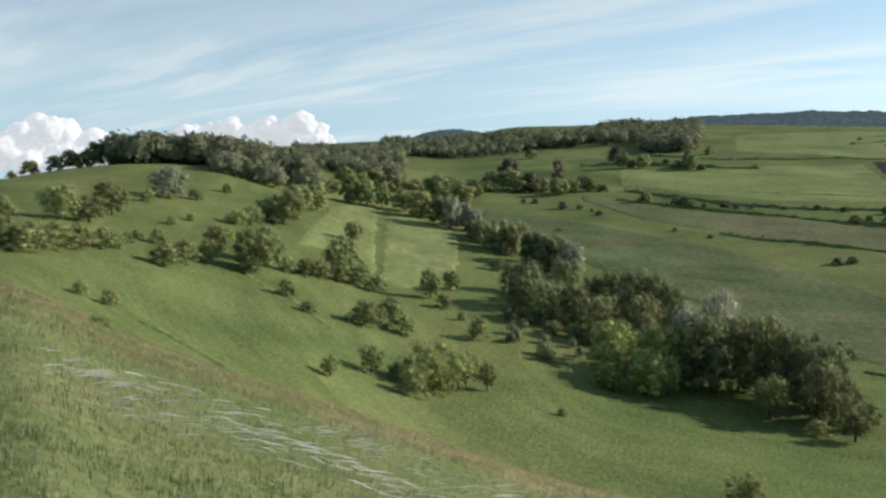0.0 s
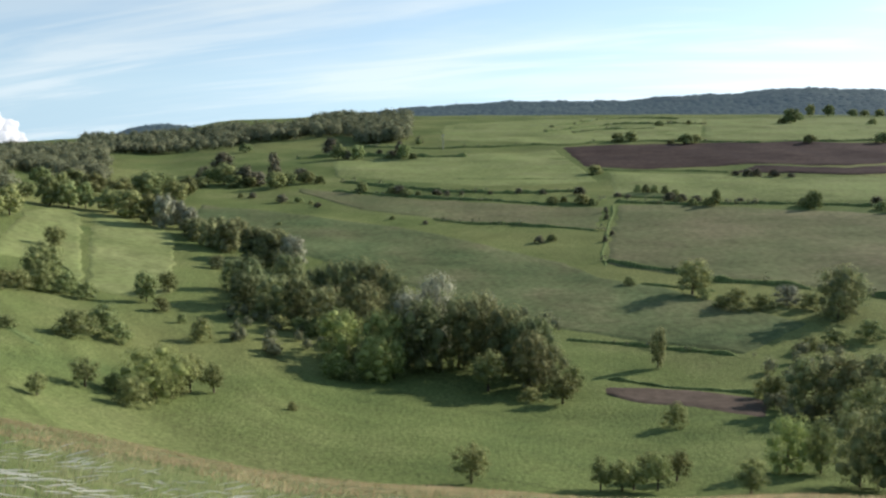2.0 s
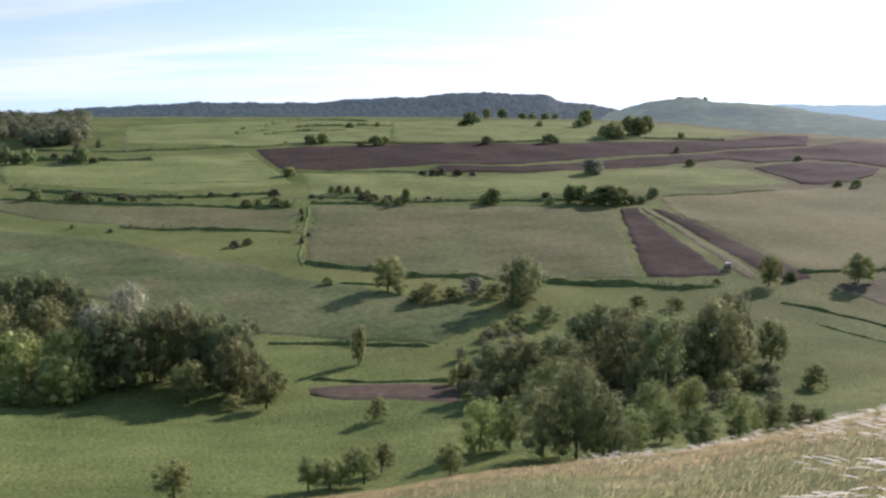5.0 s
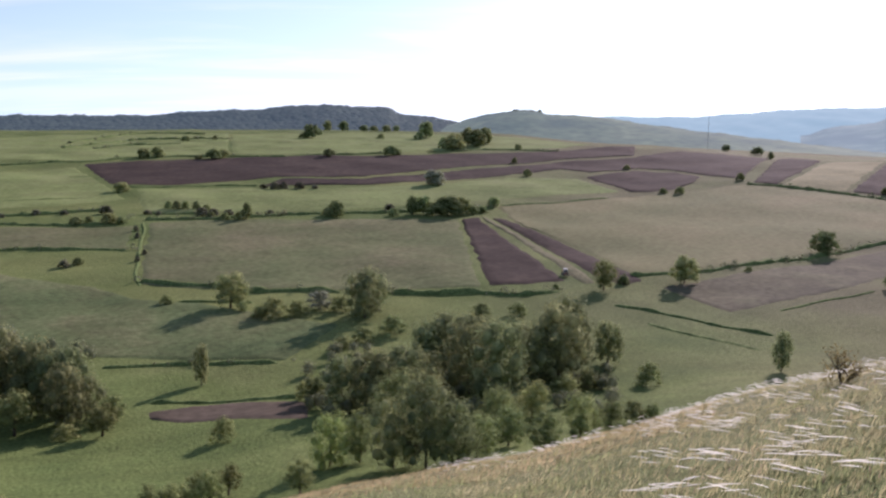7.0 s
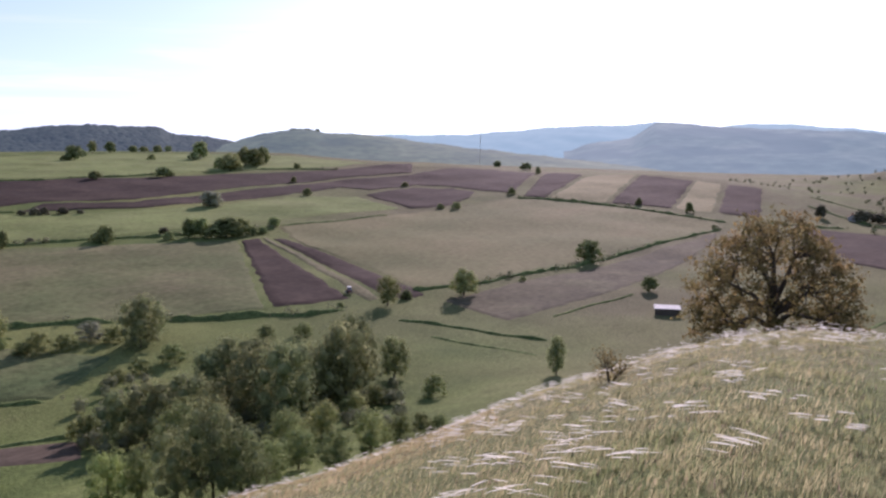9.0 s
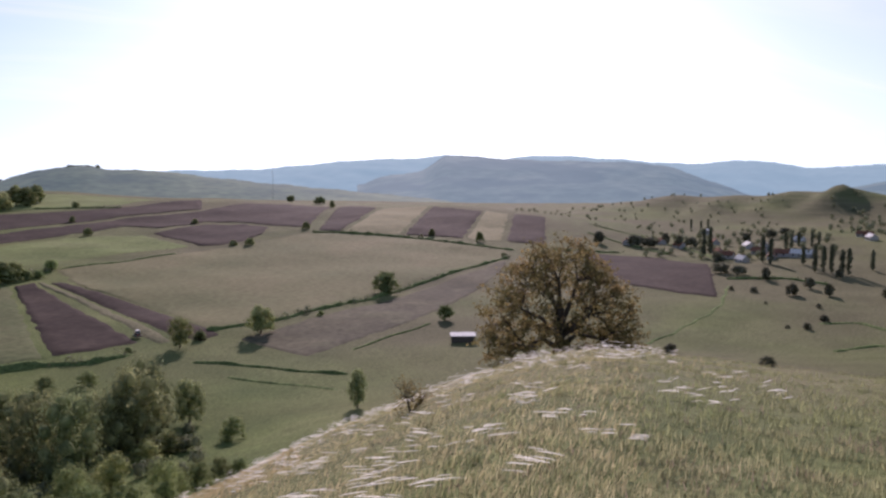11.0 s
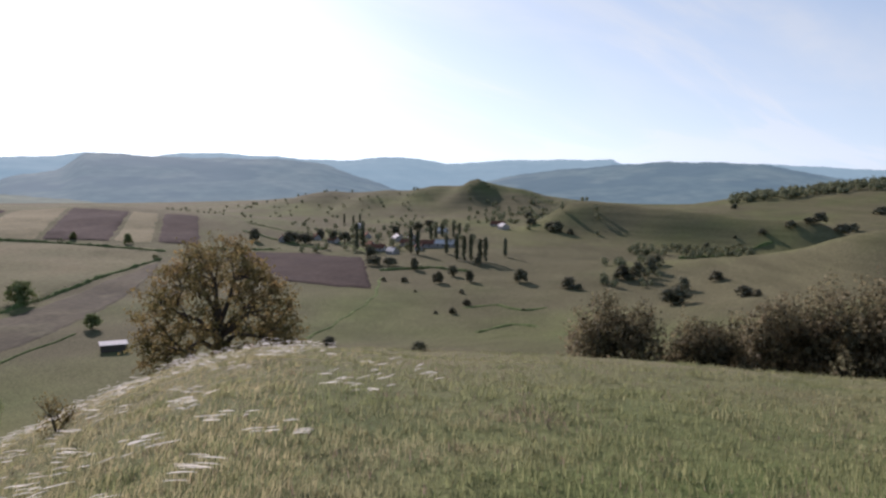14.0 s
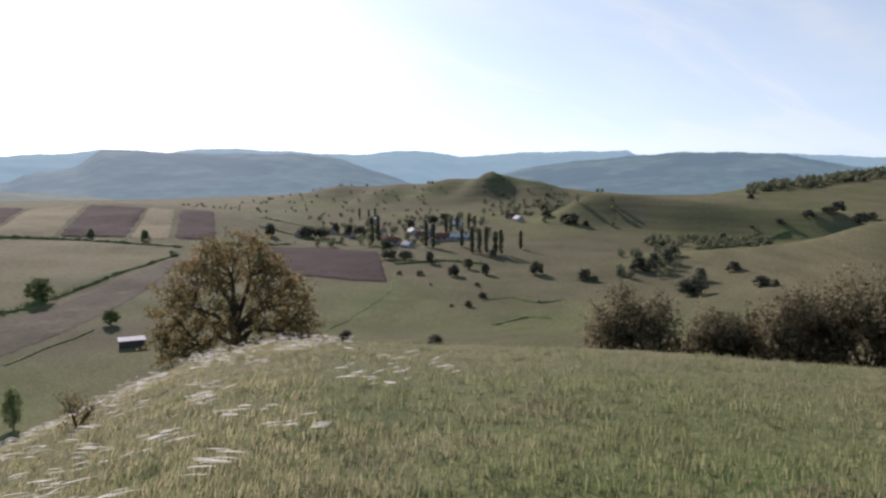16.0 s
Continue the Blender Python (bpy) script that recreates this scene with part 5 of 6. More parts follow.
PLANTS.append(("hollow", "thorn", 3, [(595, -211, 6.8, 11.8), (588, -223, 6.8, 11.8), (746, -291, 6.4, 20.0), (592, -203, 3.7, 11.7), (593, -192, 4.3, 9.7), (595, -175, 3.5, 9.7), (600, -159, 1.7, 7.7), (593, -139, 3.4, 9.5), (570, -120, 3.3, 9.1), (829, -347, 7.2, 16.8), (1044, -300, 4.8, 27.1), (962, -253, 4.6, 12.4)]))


protos, used = {}, set()
rng = random.Random(11)
for region, kind, lod, places in PLANTS:
    for x, y, h, w in places:
        key = (kind, lod, rng.randrange(3))
        if key not in protos:
            protos[key] = make_proto(*key)
            label, category = PLANT_TAGS[kind]
            tagged(protos[key], label, category)
        if lod > 1 and kind in ("round", "garden", "bush", "thorn", "tall", "pale"):
            h, w = h * 1.04, w * 1.05
        h = h * 1.14 if kind == "poplar" else h
        w = min(max(w * (1.3 if kind == "poplar" else 1.1 if kind == "slim" else 1.24), h * (0.2 if kind == "poplar" else 0.42 if kind == "slim" else 0.8 if kind == "tall" else 0.66)), h * (0.36 if kind == "poplar" else 1.9))
        m = pose(x, y, height(x, y) - 0.15, 0, 0, rng.uniform(0, 360)) @ Matrix.Diagonal((w, w, h + 0.2, 1))
        if key in used:
            ob = copy_thing(protos[key], m @ Matrix.Diagonal((*protos[key].scale, 1)).inverted())
        else:
            ob = protos[key]
            ob.matrix_basis = m
            used.add(key)
        tagged(ob, group=("shrubs" if kind in ("bush", "thorn") else "trees") + " of the " + region)


# ---- woods, as one mass each ----
def make_wood(name, label, az0, az1, d0, d1, tall, count, seed, blobs=26, dip=None):
    """A far wood: many crowns, each a knot of leaf sprays, on the ground between two bearings and two distances."""
    r, blobs = np.random.RandomState(seed), blobs * 2
    az = np.radians(r.uniform(az0, az1, count))
    d = np.sqrt(r.uniform(d0 ** 2, d1 ** 2, count))
    x, y = d * np.sin(az), d * np.cos(az)
    z = land(x, y) if dip is None else -d * math.tan(radians(dip)) - 1
    h = tall * r.uniform(0.7, 1.15, count)
    w = h * r.uniform(0.36, 0.56, count)
    dirs = r.normal(size=(count, blobs, 3))
    dirs /= np.linalg.norm(dirs, axis=2)[:, :, None]
    rad = np.stack([w, w, h * 0.49], 1)[:, None, :]
    lump = 1 + 0.16 * r.normal(size=(count, blobs, 1))
    cen = np.stack([x, y, z + h * 0.49], 1)[:, None, :]
    pts = (cen + dirs * rad * np.clip(lump, 0.5, 1.25)).reshape(-1, 3)
    norm = (dirs + 0.35 * r.normal(size=dirs.shape)).reshape(-1, 3)
    norm /= np.linalg.norm(norm, axis=1)[:, None]
    sizes = (np.repeat(w, blobs) * 0.42) * r.uniform(0.6, 1.4, count * blobs)
    soft = (dirs + np.array([0, 0, 0.5]) + 0.35 * r.normal(size=dirs.shape)).reshape(-1, 3)
    cores = np.concatenate([cen[:, 0, :], rad[:, 0, :] * 0.8], 1)
    ob = new(name, leaf_mesh("woodland", pts, norm, sizes, WOOD_LEAF, r, soft, cores, 1))
    tagged(ob, label, "wood", kind="stuff")


make_wood("woodland", "dense dark green wood on the hill crest", -28.0, -16.8, 435, 490, 13.0, 300, 1, 40)
make_wood("woodland", "dense green wood down the hill side", -22.5, -16.0, 400, 450, 9.0, 60, 2, 40)
make_wood("woodland", "dark wood along the head of the valley", -17.5, -10.6, 560, 760, 9.5, 290, 3, 36)
make_wood("woodland", "dark wood behind the valley meadows", -12.0, -3.0, 770, 1010, 9.0, 380, 4, 32)
make_wood("woodland", "belt of wood along the meadow edge", -4.5, 4.2, 810, 930, 11.5, 230, 5, 32)
make_wood("woodland", "tall wood on the rim of the plateau", 1.5, 7.6, 840, 1000, 12.5, 190, 6, 34)
make_wood("woodland", "dark spur of wood reaching into the meadow", 4.2, 7.4, 740, 810, 13.0, 60, 7, 40)
make_wood("woodland", "strip of trees along the upper stream", -14.0, -11.0, 520, 590, 9.0, 34, 8, 40)
make_wood("woodland", "clump of trees on the top of the far slope", 42.9, 44.7, 1925, 1945, 8.0, 22, 19, 30, 0.9)
make_wood("scrub", "dark scrub in folds of the far hill", 104.5, 113.0, 1040, 1130, 8.0, 190, 16, 22)
make_wood("scrub", "dark bushes along the gully under the spur", 98.5, 106.0, 560, 610, 4.0, 80, 17, 30)
make_wood("scrub", "scrub scattered over the spur behind the village", 88.5, 94.5, 720, 980, 4.0, 70, 18, 26)


def make_hedge(line, tall, seed):
    """Bushes and tall weeds grown up along a field bank, in ragged groups."""
    r = np.random.RandomState(seed)
    pts = np.array(line, float)
    run = np.concatenate([[0], np.cumsum(np.hypot(*np.diff(pts, axis=0).T))])
    s = r.uniform(0, run[-1], int(run[-1] * 0.8))
    s = s[ripple(s, s * 0.3, 40, seed) + 0.6 * ripple(s, s * 0.2, 11, seed + 1) + r.uniform(-0.6, 0.6, len(s)) > 0.0]
    n = len(s)
    x, y = curve(s, run, pts[:, 0]) + r.normal(size=n) * 1.1, curve(s, run, pts[:, 1]) + r.normal(size=n) * 1.1
    h = (0.6 + 0.55 * tall) * r.uniform(0.5, 1.5, n) * (0.6 + 1.3 * r.uniform(0, 1, n) ** 4)
    w = h * r.uniform(0.45, 0.8, n)
    k = 16
    dirs = r.normal(size=(n, k, 3))
    dirs[:, :, 2] = np.abs(dirs[:, :, 2])
    dirs /= np.linalg.norm(dirs, axis=2)[:, :, None]
    foot = np.stack([x, y, land(x, y) + 0.5], 1)
    pts = foot[:, None, :] + dirs * np.stack([w, w, h], 1)[:, None, :] * r.uniform(0.7, 1.1, (n, k, 1))
    norm = (dirs + 0.4 * r.normal(size=dirs.shape)).reshape(-1, 3)
    norm /= np.linalg.norm(norm, axis=1)[:, None]
    soft = (dirs + np.array([0, 0, 0.5]) + 0.35 * r.normal(size=dirs.shape)).reshape(-1, 3)
    ob = new("hedge", leaf_mesh("woodland", pts.reshape(-1, 3), norm, np.repeat(w, k) * r.uniform(0.5, 1.0, n * k), WOOD_LEAF, r, soft))
    tagged(ob, "ragged hedge of low bushes along a field bank", "hedge", kind="stuff")


for i, (width, tall, line) in enumerate(BANKS):
    if tall > 0.7:
        make_hedge(line, tall, 70 + i)
make_wood("village_green", "mixed garden trees among the houses", 78.0, 89.0, 560, 760, 4.6, 95, 10, 30)
make_wood("scrub", "scattered scrub on the hill behind the village", 90.0, 97.0, 640, 900, 5.0, 70, 11, 26)
make_wood("scrub", "hazy trees along the far valley", 70.0, 86.0, 760, 1050, 3.2, 110, 12, 22)
make_wood("scrub", "scrub along the gully below the spur", 97.0, 100.5, 400, 500, 4.0, 40, 13, 30)
make_wood("scrub", "low scrub between the thicket trees", 30.0, 50.0, 165, 235, 3.2, 150, 14, 40)
make_wood("scrub", "undergrowth below the stream trees", -4.0, 17.5, 196, 262, 3.2, 120, 15, 40)


# ---- the tree on the crest and the shrubs behind the hilltop ----
def grow(verts, faces, tips, start, heading, length, radius, depth, r):
    """A limb that bends, tapers and forks; tips collects the places that carry leaves."""
    steps = 4
    p, d = Vector(start), Vector(heading).normalized()
    path, radii = [tuple(p)], [radius]
    for i in range(steps):
        d = (d + Vector((r.uniform(-0.22, 0.22), r.uniform(-0.22, 0.22), r.uniform(-0.1, 0.2)))).normalized()
        p = p + d * (length / steps)
        path.append(tuple(p))
        radii.append(radius * (1 - 0.62 * (i + 1) / steps))
        if depth <= 1:
            tips.append((tuple(p), length))
    tube(path, radii, 8 if depth > 1 else 5, verts, faces)
    if depth > 0:
        for k in range(r.choice((3, 4)) if depth > 1 else 4):
            i = r.choice((2, 3, 4))
            q = Vector((r.uniform(-1, 1), r.uniform(-1, 1), r.uniform(-0.35, 0.75)))
            grow(verts, faces, tips, path[i], d * 0.75 + q, length * r.uniform(0.55, 0.8), radii[i] * 0.7, depth - 1, r)


def hero_tree(name, label, category, x, y, z, tall, wide, trunk, leaf, leaf_mat, count, seed, stems=1):
    root = new(name)
    root.location = (x, y, z)
    r, nr = random.Random(seed), np.random.RandomState(seed)
    verts, faces, tips, limbs = [], [], [], []
    fork = tall * (0.2 if stems == 1 else 0.02)
    if stems == 1:
        tube([(0, 0, -0.6), (0, 0, 0), (0.05, 0.03, fork * 0.6), (0.02, 0, fork * 1.3), (0.0, 0.05, tall * 0.5)], [trunk * 1.5, trunk * 1.15, trunk * 0.95, trunk * 0.8, trunk * 0.4], 10, verts, faces)
    arms = 11 if stems == 1 else stems
    for k in range(arms):
        a = 6.2832 * k / arms + r.uniform(-0.3, 0.3)
        up = r.uniform(0.0, 1.25) if stems == 1 else r.uniform(0.7, 1.8)
        limb = (verts, faces) if stems == 1 else ([], [])
        grow(*limb, tips, (0, 0, fork * r.uniform(0.8, 1.5)), (math.cos(a), math.sin(a), up), tall * r.uniform(0.34, 0.46), trunk * 0.5, 2, r)
        limbs.append(limb)
    pts = np.array([t[0] for t in tips])
    # fit the crown to its height and width
    sx = 0.5 * wide / np.percentile(np.hypot(pts[:, 0], pts[:, 1]), 97)
    sz = tall / np.percentile(pts[:, 2], 99.5)
    for lv, lf in limbs[: 1 if stems == 1 else None]:
        lv = [(vx * sx, vy * sx, vz * sz if vz > 0 else vz) for vx, vy, vz in lv]
        limb_ob = new("trunk" if stems == 1 else "stem", mesh_of("limb", lv, lf, [BARK], True))
        limb_ob.parent = root
    pts = pts * np.array([sx, sx, sz])
    cen = pts[nr.randint(0, len(pts), count)] + nr.normal(size=(count, 3)) * tall * 0.05
    if stems == 1:
        cen[:, 2] -= np.clip(np.hypot(cen[:, 0], cen[:, 1]) / wide * 2 - 0.5, 0, 1) * tall * 0.2
    if stems > 1:
        # leafy shoots round the whole shrub, down to the ground
        k = count * 3 // 5
        dv = nr.normal(size=(k, 3))
        dv /= np.linalg.norm(dv, axis=1)[:, None]
        dv[:, 2] = np.abs(dv[:, 2])
        lump = 1 + 0.13 * np.sin(dv[:, 0] * 7 + seed) + 0.13 * np.sin(dv[:, 1] * 8 + dv[:, 2] * 6)
        cen[:k] = dv * np.array([wide * 0.5, wide * 0.5, tall * 0.92]) * (nr.uniform(0.5, 1.0, k) ** 0.6 * lump)[:, None]
    cen[:, 2] = np.maximum(cen[:, 2], tall * (0.12 if stems == 1 else 0.0))
    norm = nr.normal(size=(count, 3)) + cen / np.linalg.norm(cen, axis=1)[:, None] * 0.4
    norm /= np.linalg.norm(norm, axis=1)[:, None]
    sizes = nr.uniform(0.6, 1.4, count) * leaf
    inner = ()
    if stems > 5:
        # dense leafy heart of the shrub
        k = 14
        a, f = np.arange(k) * 2.4, (np.arange(k) + 0.5) / k
        out = 0.24 * wide * np.sqrt(1 - (f * 0.9) ** 2)
        heart = np.stack([np.cos(a) * out, np.sin(a) * out, tall * (0.06 + 0.6 * f)], 1)
        soft = cen / np.array([wide * 0.5, wide * 0.5, tall]) + np.array([0, 0, 0.4]) + nr.normal(size=cen.shape) * 0.45
        inner = (soft, np.concatenate([heart, np.full((k, 3), 0.07) * np.array([wide, wide, tall])], 1), 1)
    crown = new("crown", leaf_mesh("crown", cen, norm, sizes, leaf_mat, nr, *inner))
    crown.parent = root
    return tagged(root, label, category)


def at(az, d):
    return d * math.sin(radians(az)), d * math.cos(radians(az))


def crest_tree(x, y, z, tall, wide):
    """An old open-crowned tree: a short trunk, limbs that spread from low down, twigs with tufts of leaves, one side hanging to the grass."""
    root = new("oak_tree")
    root.location = (x, y, z)
    r, nr = random.Random(5), np.random.RandomState(5)
    verts, faces = [], []
    hang = Vector((-0.29, 0.956, 0))
    fork, mid, half = Vector((0.05, 0.0, tall * 0.15)), tall * 0.3, wide * 0.5

    def shell(k, n, reach):
        a, u = k * 2.39996 + r.uniform(-0.25, 0.25), -0.5 + 1.48 * (k + 0.5) / n
        flat = math.sqrt(max(0.03, 1 - u * u))
        out = Vector((math.cos(a), math.sin(a), 0))
        low = 0.3 * tall if out.dot(hang) < -0.1 else 0.52 * tall
        p = out * flat * half * reach * (1 + 0.12 * math.sin(3 * a + 1) * flat)
        p.z = mid + (u * (tall - mid) * reach if u > 0 else u * low * reach)
        return p

    trunk_path = [(0, 0, -0.8), (0, 0, 0), (0.02, 0, tall * 0.07), tuple(fork), (0.02, 0.06, tall * 0.4), (-0.04, 0.1, tall * 0.66)]
    tube(trunk_path, [0.6, 0.4, 0.32, 0.29, 0.17, 0.07], 12, verts, faces)
    mains = [[Vector(trunk_path[4]), Vector(trunk_path[5])]]
    for k in range(11):
        tip = shell(k, 11, 0.55)
        start = fork + Vector((0, 0, tall * 0.02 * k))
        bend = start.lerp(tip, 0.45) + Vector((r.uniform(-0.2, 0.2), r.uniform(-0.2, 0.2), 0.2 if tip.z > mid else 0.45))
        path = [start, start.lerp(bend, 0.5) + Vector((0, 0, -0.06)), bend, tip]
        tube([tuple(p) for p in path], [0.17, 0.135, 0.1, 0.06], 8, verts, faces)
        mains.append([path[1].lerp(bend, 0.6), bend, bend.lerp(tip, 0.5), tip])
    knots = [p for m in mains for p in m]
    subs = []
    for k in range(70):
        tip = shell(k, 70, r.uniform(0.66, 0.82))
        start = min(knots, key=lambda p: (p - tip).length + 0.35 * max(0, p.z - tip.z))
        bend = start.lerp(tip, 0.5) + Vector((r.uniform(-0.18, 0.18), r.uniform(-0.18, 0.18), 0.16))
        tube([tuple(start), tuple(bend), tuple(tip)], [0.05, 0.038, 0.02], 5, verts, faces)
        subs += [bend, bend.lerp(tip, 0.5), tip]
    tufts = []
    for k in range(430):
        tip = shell(k, 430, r.uniform(0.74, 1.0))
        start = min(subs, key=lambda p: (p - tip).length)
        tube([tuple(start), tuple(start.lerp(tip, 0.6) + Vector((0, 0, 0.06))), tuple(tip)], [0.016, 0.012, 0.006], 4, verts, faces)
        tufts += [tip, start.lerp(tip, 0.75)]
    tufts += subs[::3]
    n = len(tufts)
    count = n * 17
    pick = np.repeat(np.arange(n), 17)
    cen = np.array([tuple(b) for b in tufts])[pick] + nr.normal(size=(count, 3)) * (0.17, 0.17, 0.13)
    norm = nr.normal(size=(count, 3)) + np.array([0, 0, 0.3])
    norm /= np.linalg.norm(norm, axis=1)[:, None]
    trunk_ob = new("trunk", mesh_of("trunk", verts, faces, [BARK], True))
    crown = new("crown", leaf_mesh("crown", cen, norm, nr.uniform(0.1, 0.19, count), RUST_LEAF, nr))
    trunk_ob.parent = crown.parent = root
    return tagged(root, "spreading tree with browning leaves on the hill crest", "tree")


x, y = at(72.9, 44.0)
crest_tree(x, y, height(x, y) + 0.2, 6.8, 7.9)
for az, d, tall, wide, seed in ((98.0, 36.0, 3.1, 4.2, 21), (103.4, 37.0, 2.5, 3.4, 22), (107.9, 36.0, 3.2, 3.4, 23), (111.6, 36.0, 4.1, 4.4, 24), (106.3, 40.0, 2.9, 3.2, 25), (115.0, 35.0, 4.0, 4.4, 26)):
    x, y = at(az, d)
    hero_tree("hazel_shrub", "big dark leafy shrub just behind the hilltop", "shrub", x, y, height(x, y) - 0.1, tall, wide, 0.07, 0.15, SHADE_LEAF, 8000, seed, 9)
x, y = at(63.4, 14.6)
hero_tree("thorn_shrub", "small dark thorn bush on the grassy slope", "shrub", x, y, height(x, y) - 0.03, 0.62, 0.62, 0.035, 0.035, RUST_LEAF, 700, 31, 4)


# ---- grass of the hilltop ----
def blades(name, label, mat, roots, lengths, lean, width, seed, tips=0.25):
    """Grass: each blade a bent, tapering ribbon of a quad and a tip."""
    r = np.random.RandomState(seed)
    n = len(roots)
    a = r.uniform(0, 6.283, n)
    out = np.stack([np.cos(a), np.sin(a), np.zeros(n)], 1) * r.uniform(0.1, 0.8, n)[:, None] + np.array(lean)
    side = np.stack([-np.sin(a), np.cos(a), np.zeros(n)], 1) * width * r.uniform(0.6, 1.4, n)[:, None]
    up = np.array([0, 0, 1.0])
    L1 = lengths[:, None]
    mid = roots + up * L1 * 0.55 + out * L1 * 0.25
    tip = roots + up * L1 * 0.85 + out * L1 * 0.7
    verts = np.stack([roots - side * 0.5, roots + side * 0.5, mid + side * 0.4, mid - side * 0.4, tip], 1).reshape(-1, 3)
    base = np.arange(n)[:, None] * 5
    me = bpy.data.meshes.new(name)
    me.vertices.add(5 * n)
    me.vertices.foreach_set("co", verts.astype(np.float32).ravel())
    loops = np.concatenate([base + np.array([[0, 1, 2, 3]]), base + np.array([[3, 2, 4]])], 1).ravel().astype(np.int32)
    me.loops.add(7 * n)
    me.loops.foreach_set("vertex_index", loops)
    me.polygons.add(2 * n)
    starts = (np.arange(n)[:, None] * 7 + np.array([[0, 4]])).ravel().astype(np.int32)
    me.polygons.foreach_set("loop_start", starts)
    me.materials.append(mat)
    me.update(calc_edges=True)
    # a sward takes its light as one surface
    shade = np.repeat(out * 0.5 + up + r.normal(size=(n, 3)) * 0.15, 5, axis=0)
    shade /= np.linalg.norm(shade, axis=1)[:, None]
    me.polygons.foreach_set("use_smooth", np.ones(len(me.polygons), bool))
    me.normals_split_custom_set_from_vertices(shade.astype(np.float32))
    me.update()
    return tagged(new(name, me), label, "grass", kind="stuff")


def scatter(count, az0, az1, d0, d1, seed, clump=1, spread=0.1):
    r = np.random.RandomState(seed)
    az, d = np.radians(r.uniform(az0, az1, count)), d0 * (d1 / d0) ** r.uniform(0, 1, count) ** 0.8
    x, y = d * np.sin(az), d * np.cos(az)
    x = np.repeat(x, clump) + r.normal(size=count * clump) * spread
    y = np.repeat(y, clump) + r.normal(size=count * clump) * spread
    return np.stack([x, y, land(x, y) - 0.01], 1), r


roots, r = scatter(42000, -42, 44, 4.2, 30, 8, 3, 0.12)
blades("meadow_grass", "fresh green grass on the shaded hilltop slope", LUSH_BLADE, roots, r.uniform(0.04, 0.12, len(roots)), (0.2, -0.15, 0), 0.007, 12)
roots, r = scatter(42000, 38, 120, 4.2, 30, 1, 3, 0.12)
blades("meadow_grass", "short green meadow grass on the hilltop", BLADE, roots, r.uniform(0.03, 0.11, len(roots)), (0.2, -0.15, 0), 0.007, 2)
roots, r = scatter(8000, -42, 84, 13, 32, 3, 4, 0.06)
blades("dry_grass", "dry straw coloured grass along the slope edge", DRY_BLADE, roots, r.uniform(0.06, 0.15, len(roots)), (0.4, -0.3, 0), 0.007, 4)
roots, r = scatter(19000, -42, 56, 12, 26, 15, 3, 0.12)
blades("dry_grass", "tan dry grass fringe along the brow", TAN_BLADE, roots, r.uniform(0.07, 0.17, len(roots)), (0.3, -0.2, 0), 0.009, 14)
roots, r = scatter(2600, 60, 120, 4.2, 24, 41, 16, 0.06)
blades("grass_tussocks", "pale green grass tussocks scattered over the hilltop", BLADE, roots, r.uniform(0.07, 0.17, len(roots)), (0.15, -0.1, 0), 0.007, 42)
roots, r = scatter(1500, -42, 50, 4.2, 18, 43, 14, 0.06)
blades("grass_tussocks", "fresh grass tussocks on the slope facing the valley", LUSH_BLADE, roots, r.uniform(0.07, 0.17, len(roots)), (0.15, -0.1, 0), 0.007, 44)
roots, r = scatter(420, 50, 120, 4.2, 16, 45, 12, 0.07)
blades("dead_weeds", "brown dead weeds scattered among the hilltop grass", DEAD_STALK, roots, r.uniform(0.05, 0.14, len(roots)), (0.1, 0, 0), 0.006, 46)
roots, r = scatter(11000, 40, 78, 5, 26, 5, 4, 0.07)
blades("dry_grass", "dry straw coloured grass on the sunny slope", DRY_BLADE, roots, r.uniform(0.06, 0.15, len(roots)), (0.4, -0.3, 0), 0.006, 6)

x, y = at(93.3, 8.7)
wr = np.random.RandomState(9)
wx, wy = x + wr.normal(size=260) * 0.42, y + wr.normal(size=260) * 0.4
blades("dead_weeds", "low brown dead weeds standing in the grass", DEAD_STALK, np.stack([wx, wy, land(wx, wy) - 0.01], 1), wr.uniform(0.06, 0.17, 260), (0.1, 0, 0), 0.007, 7)


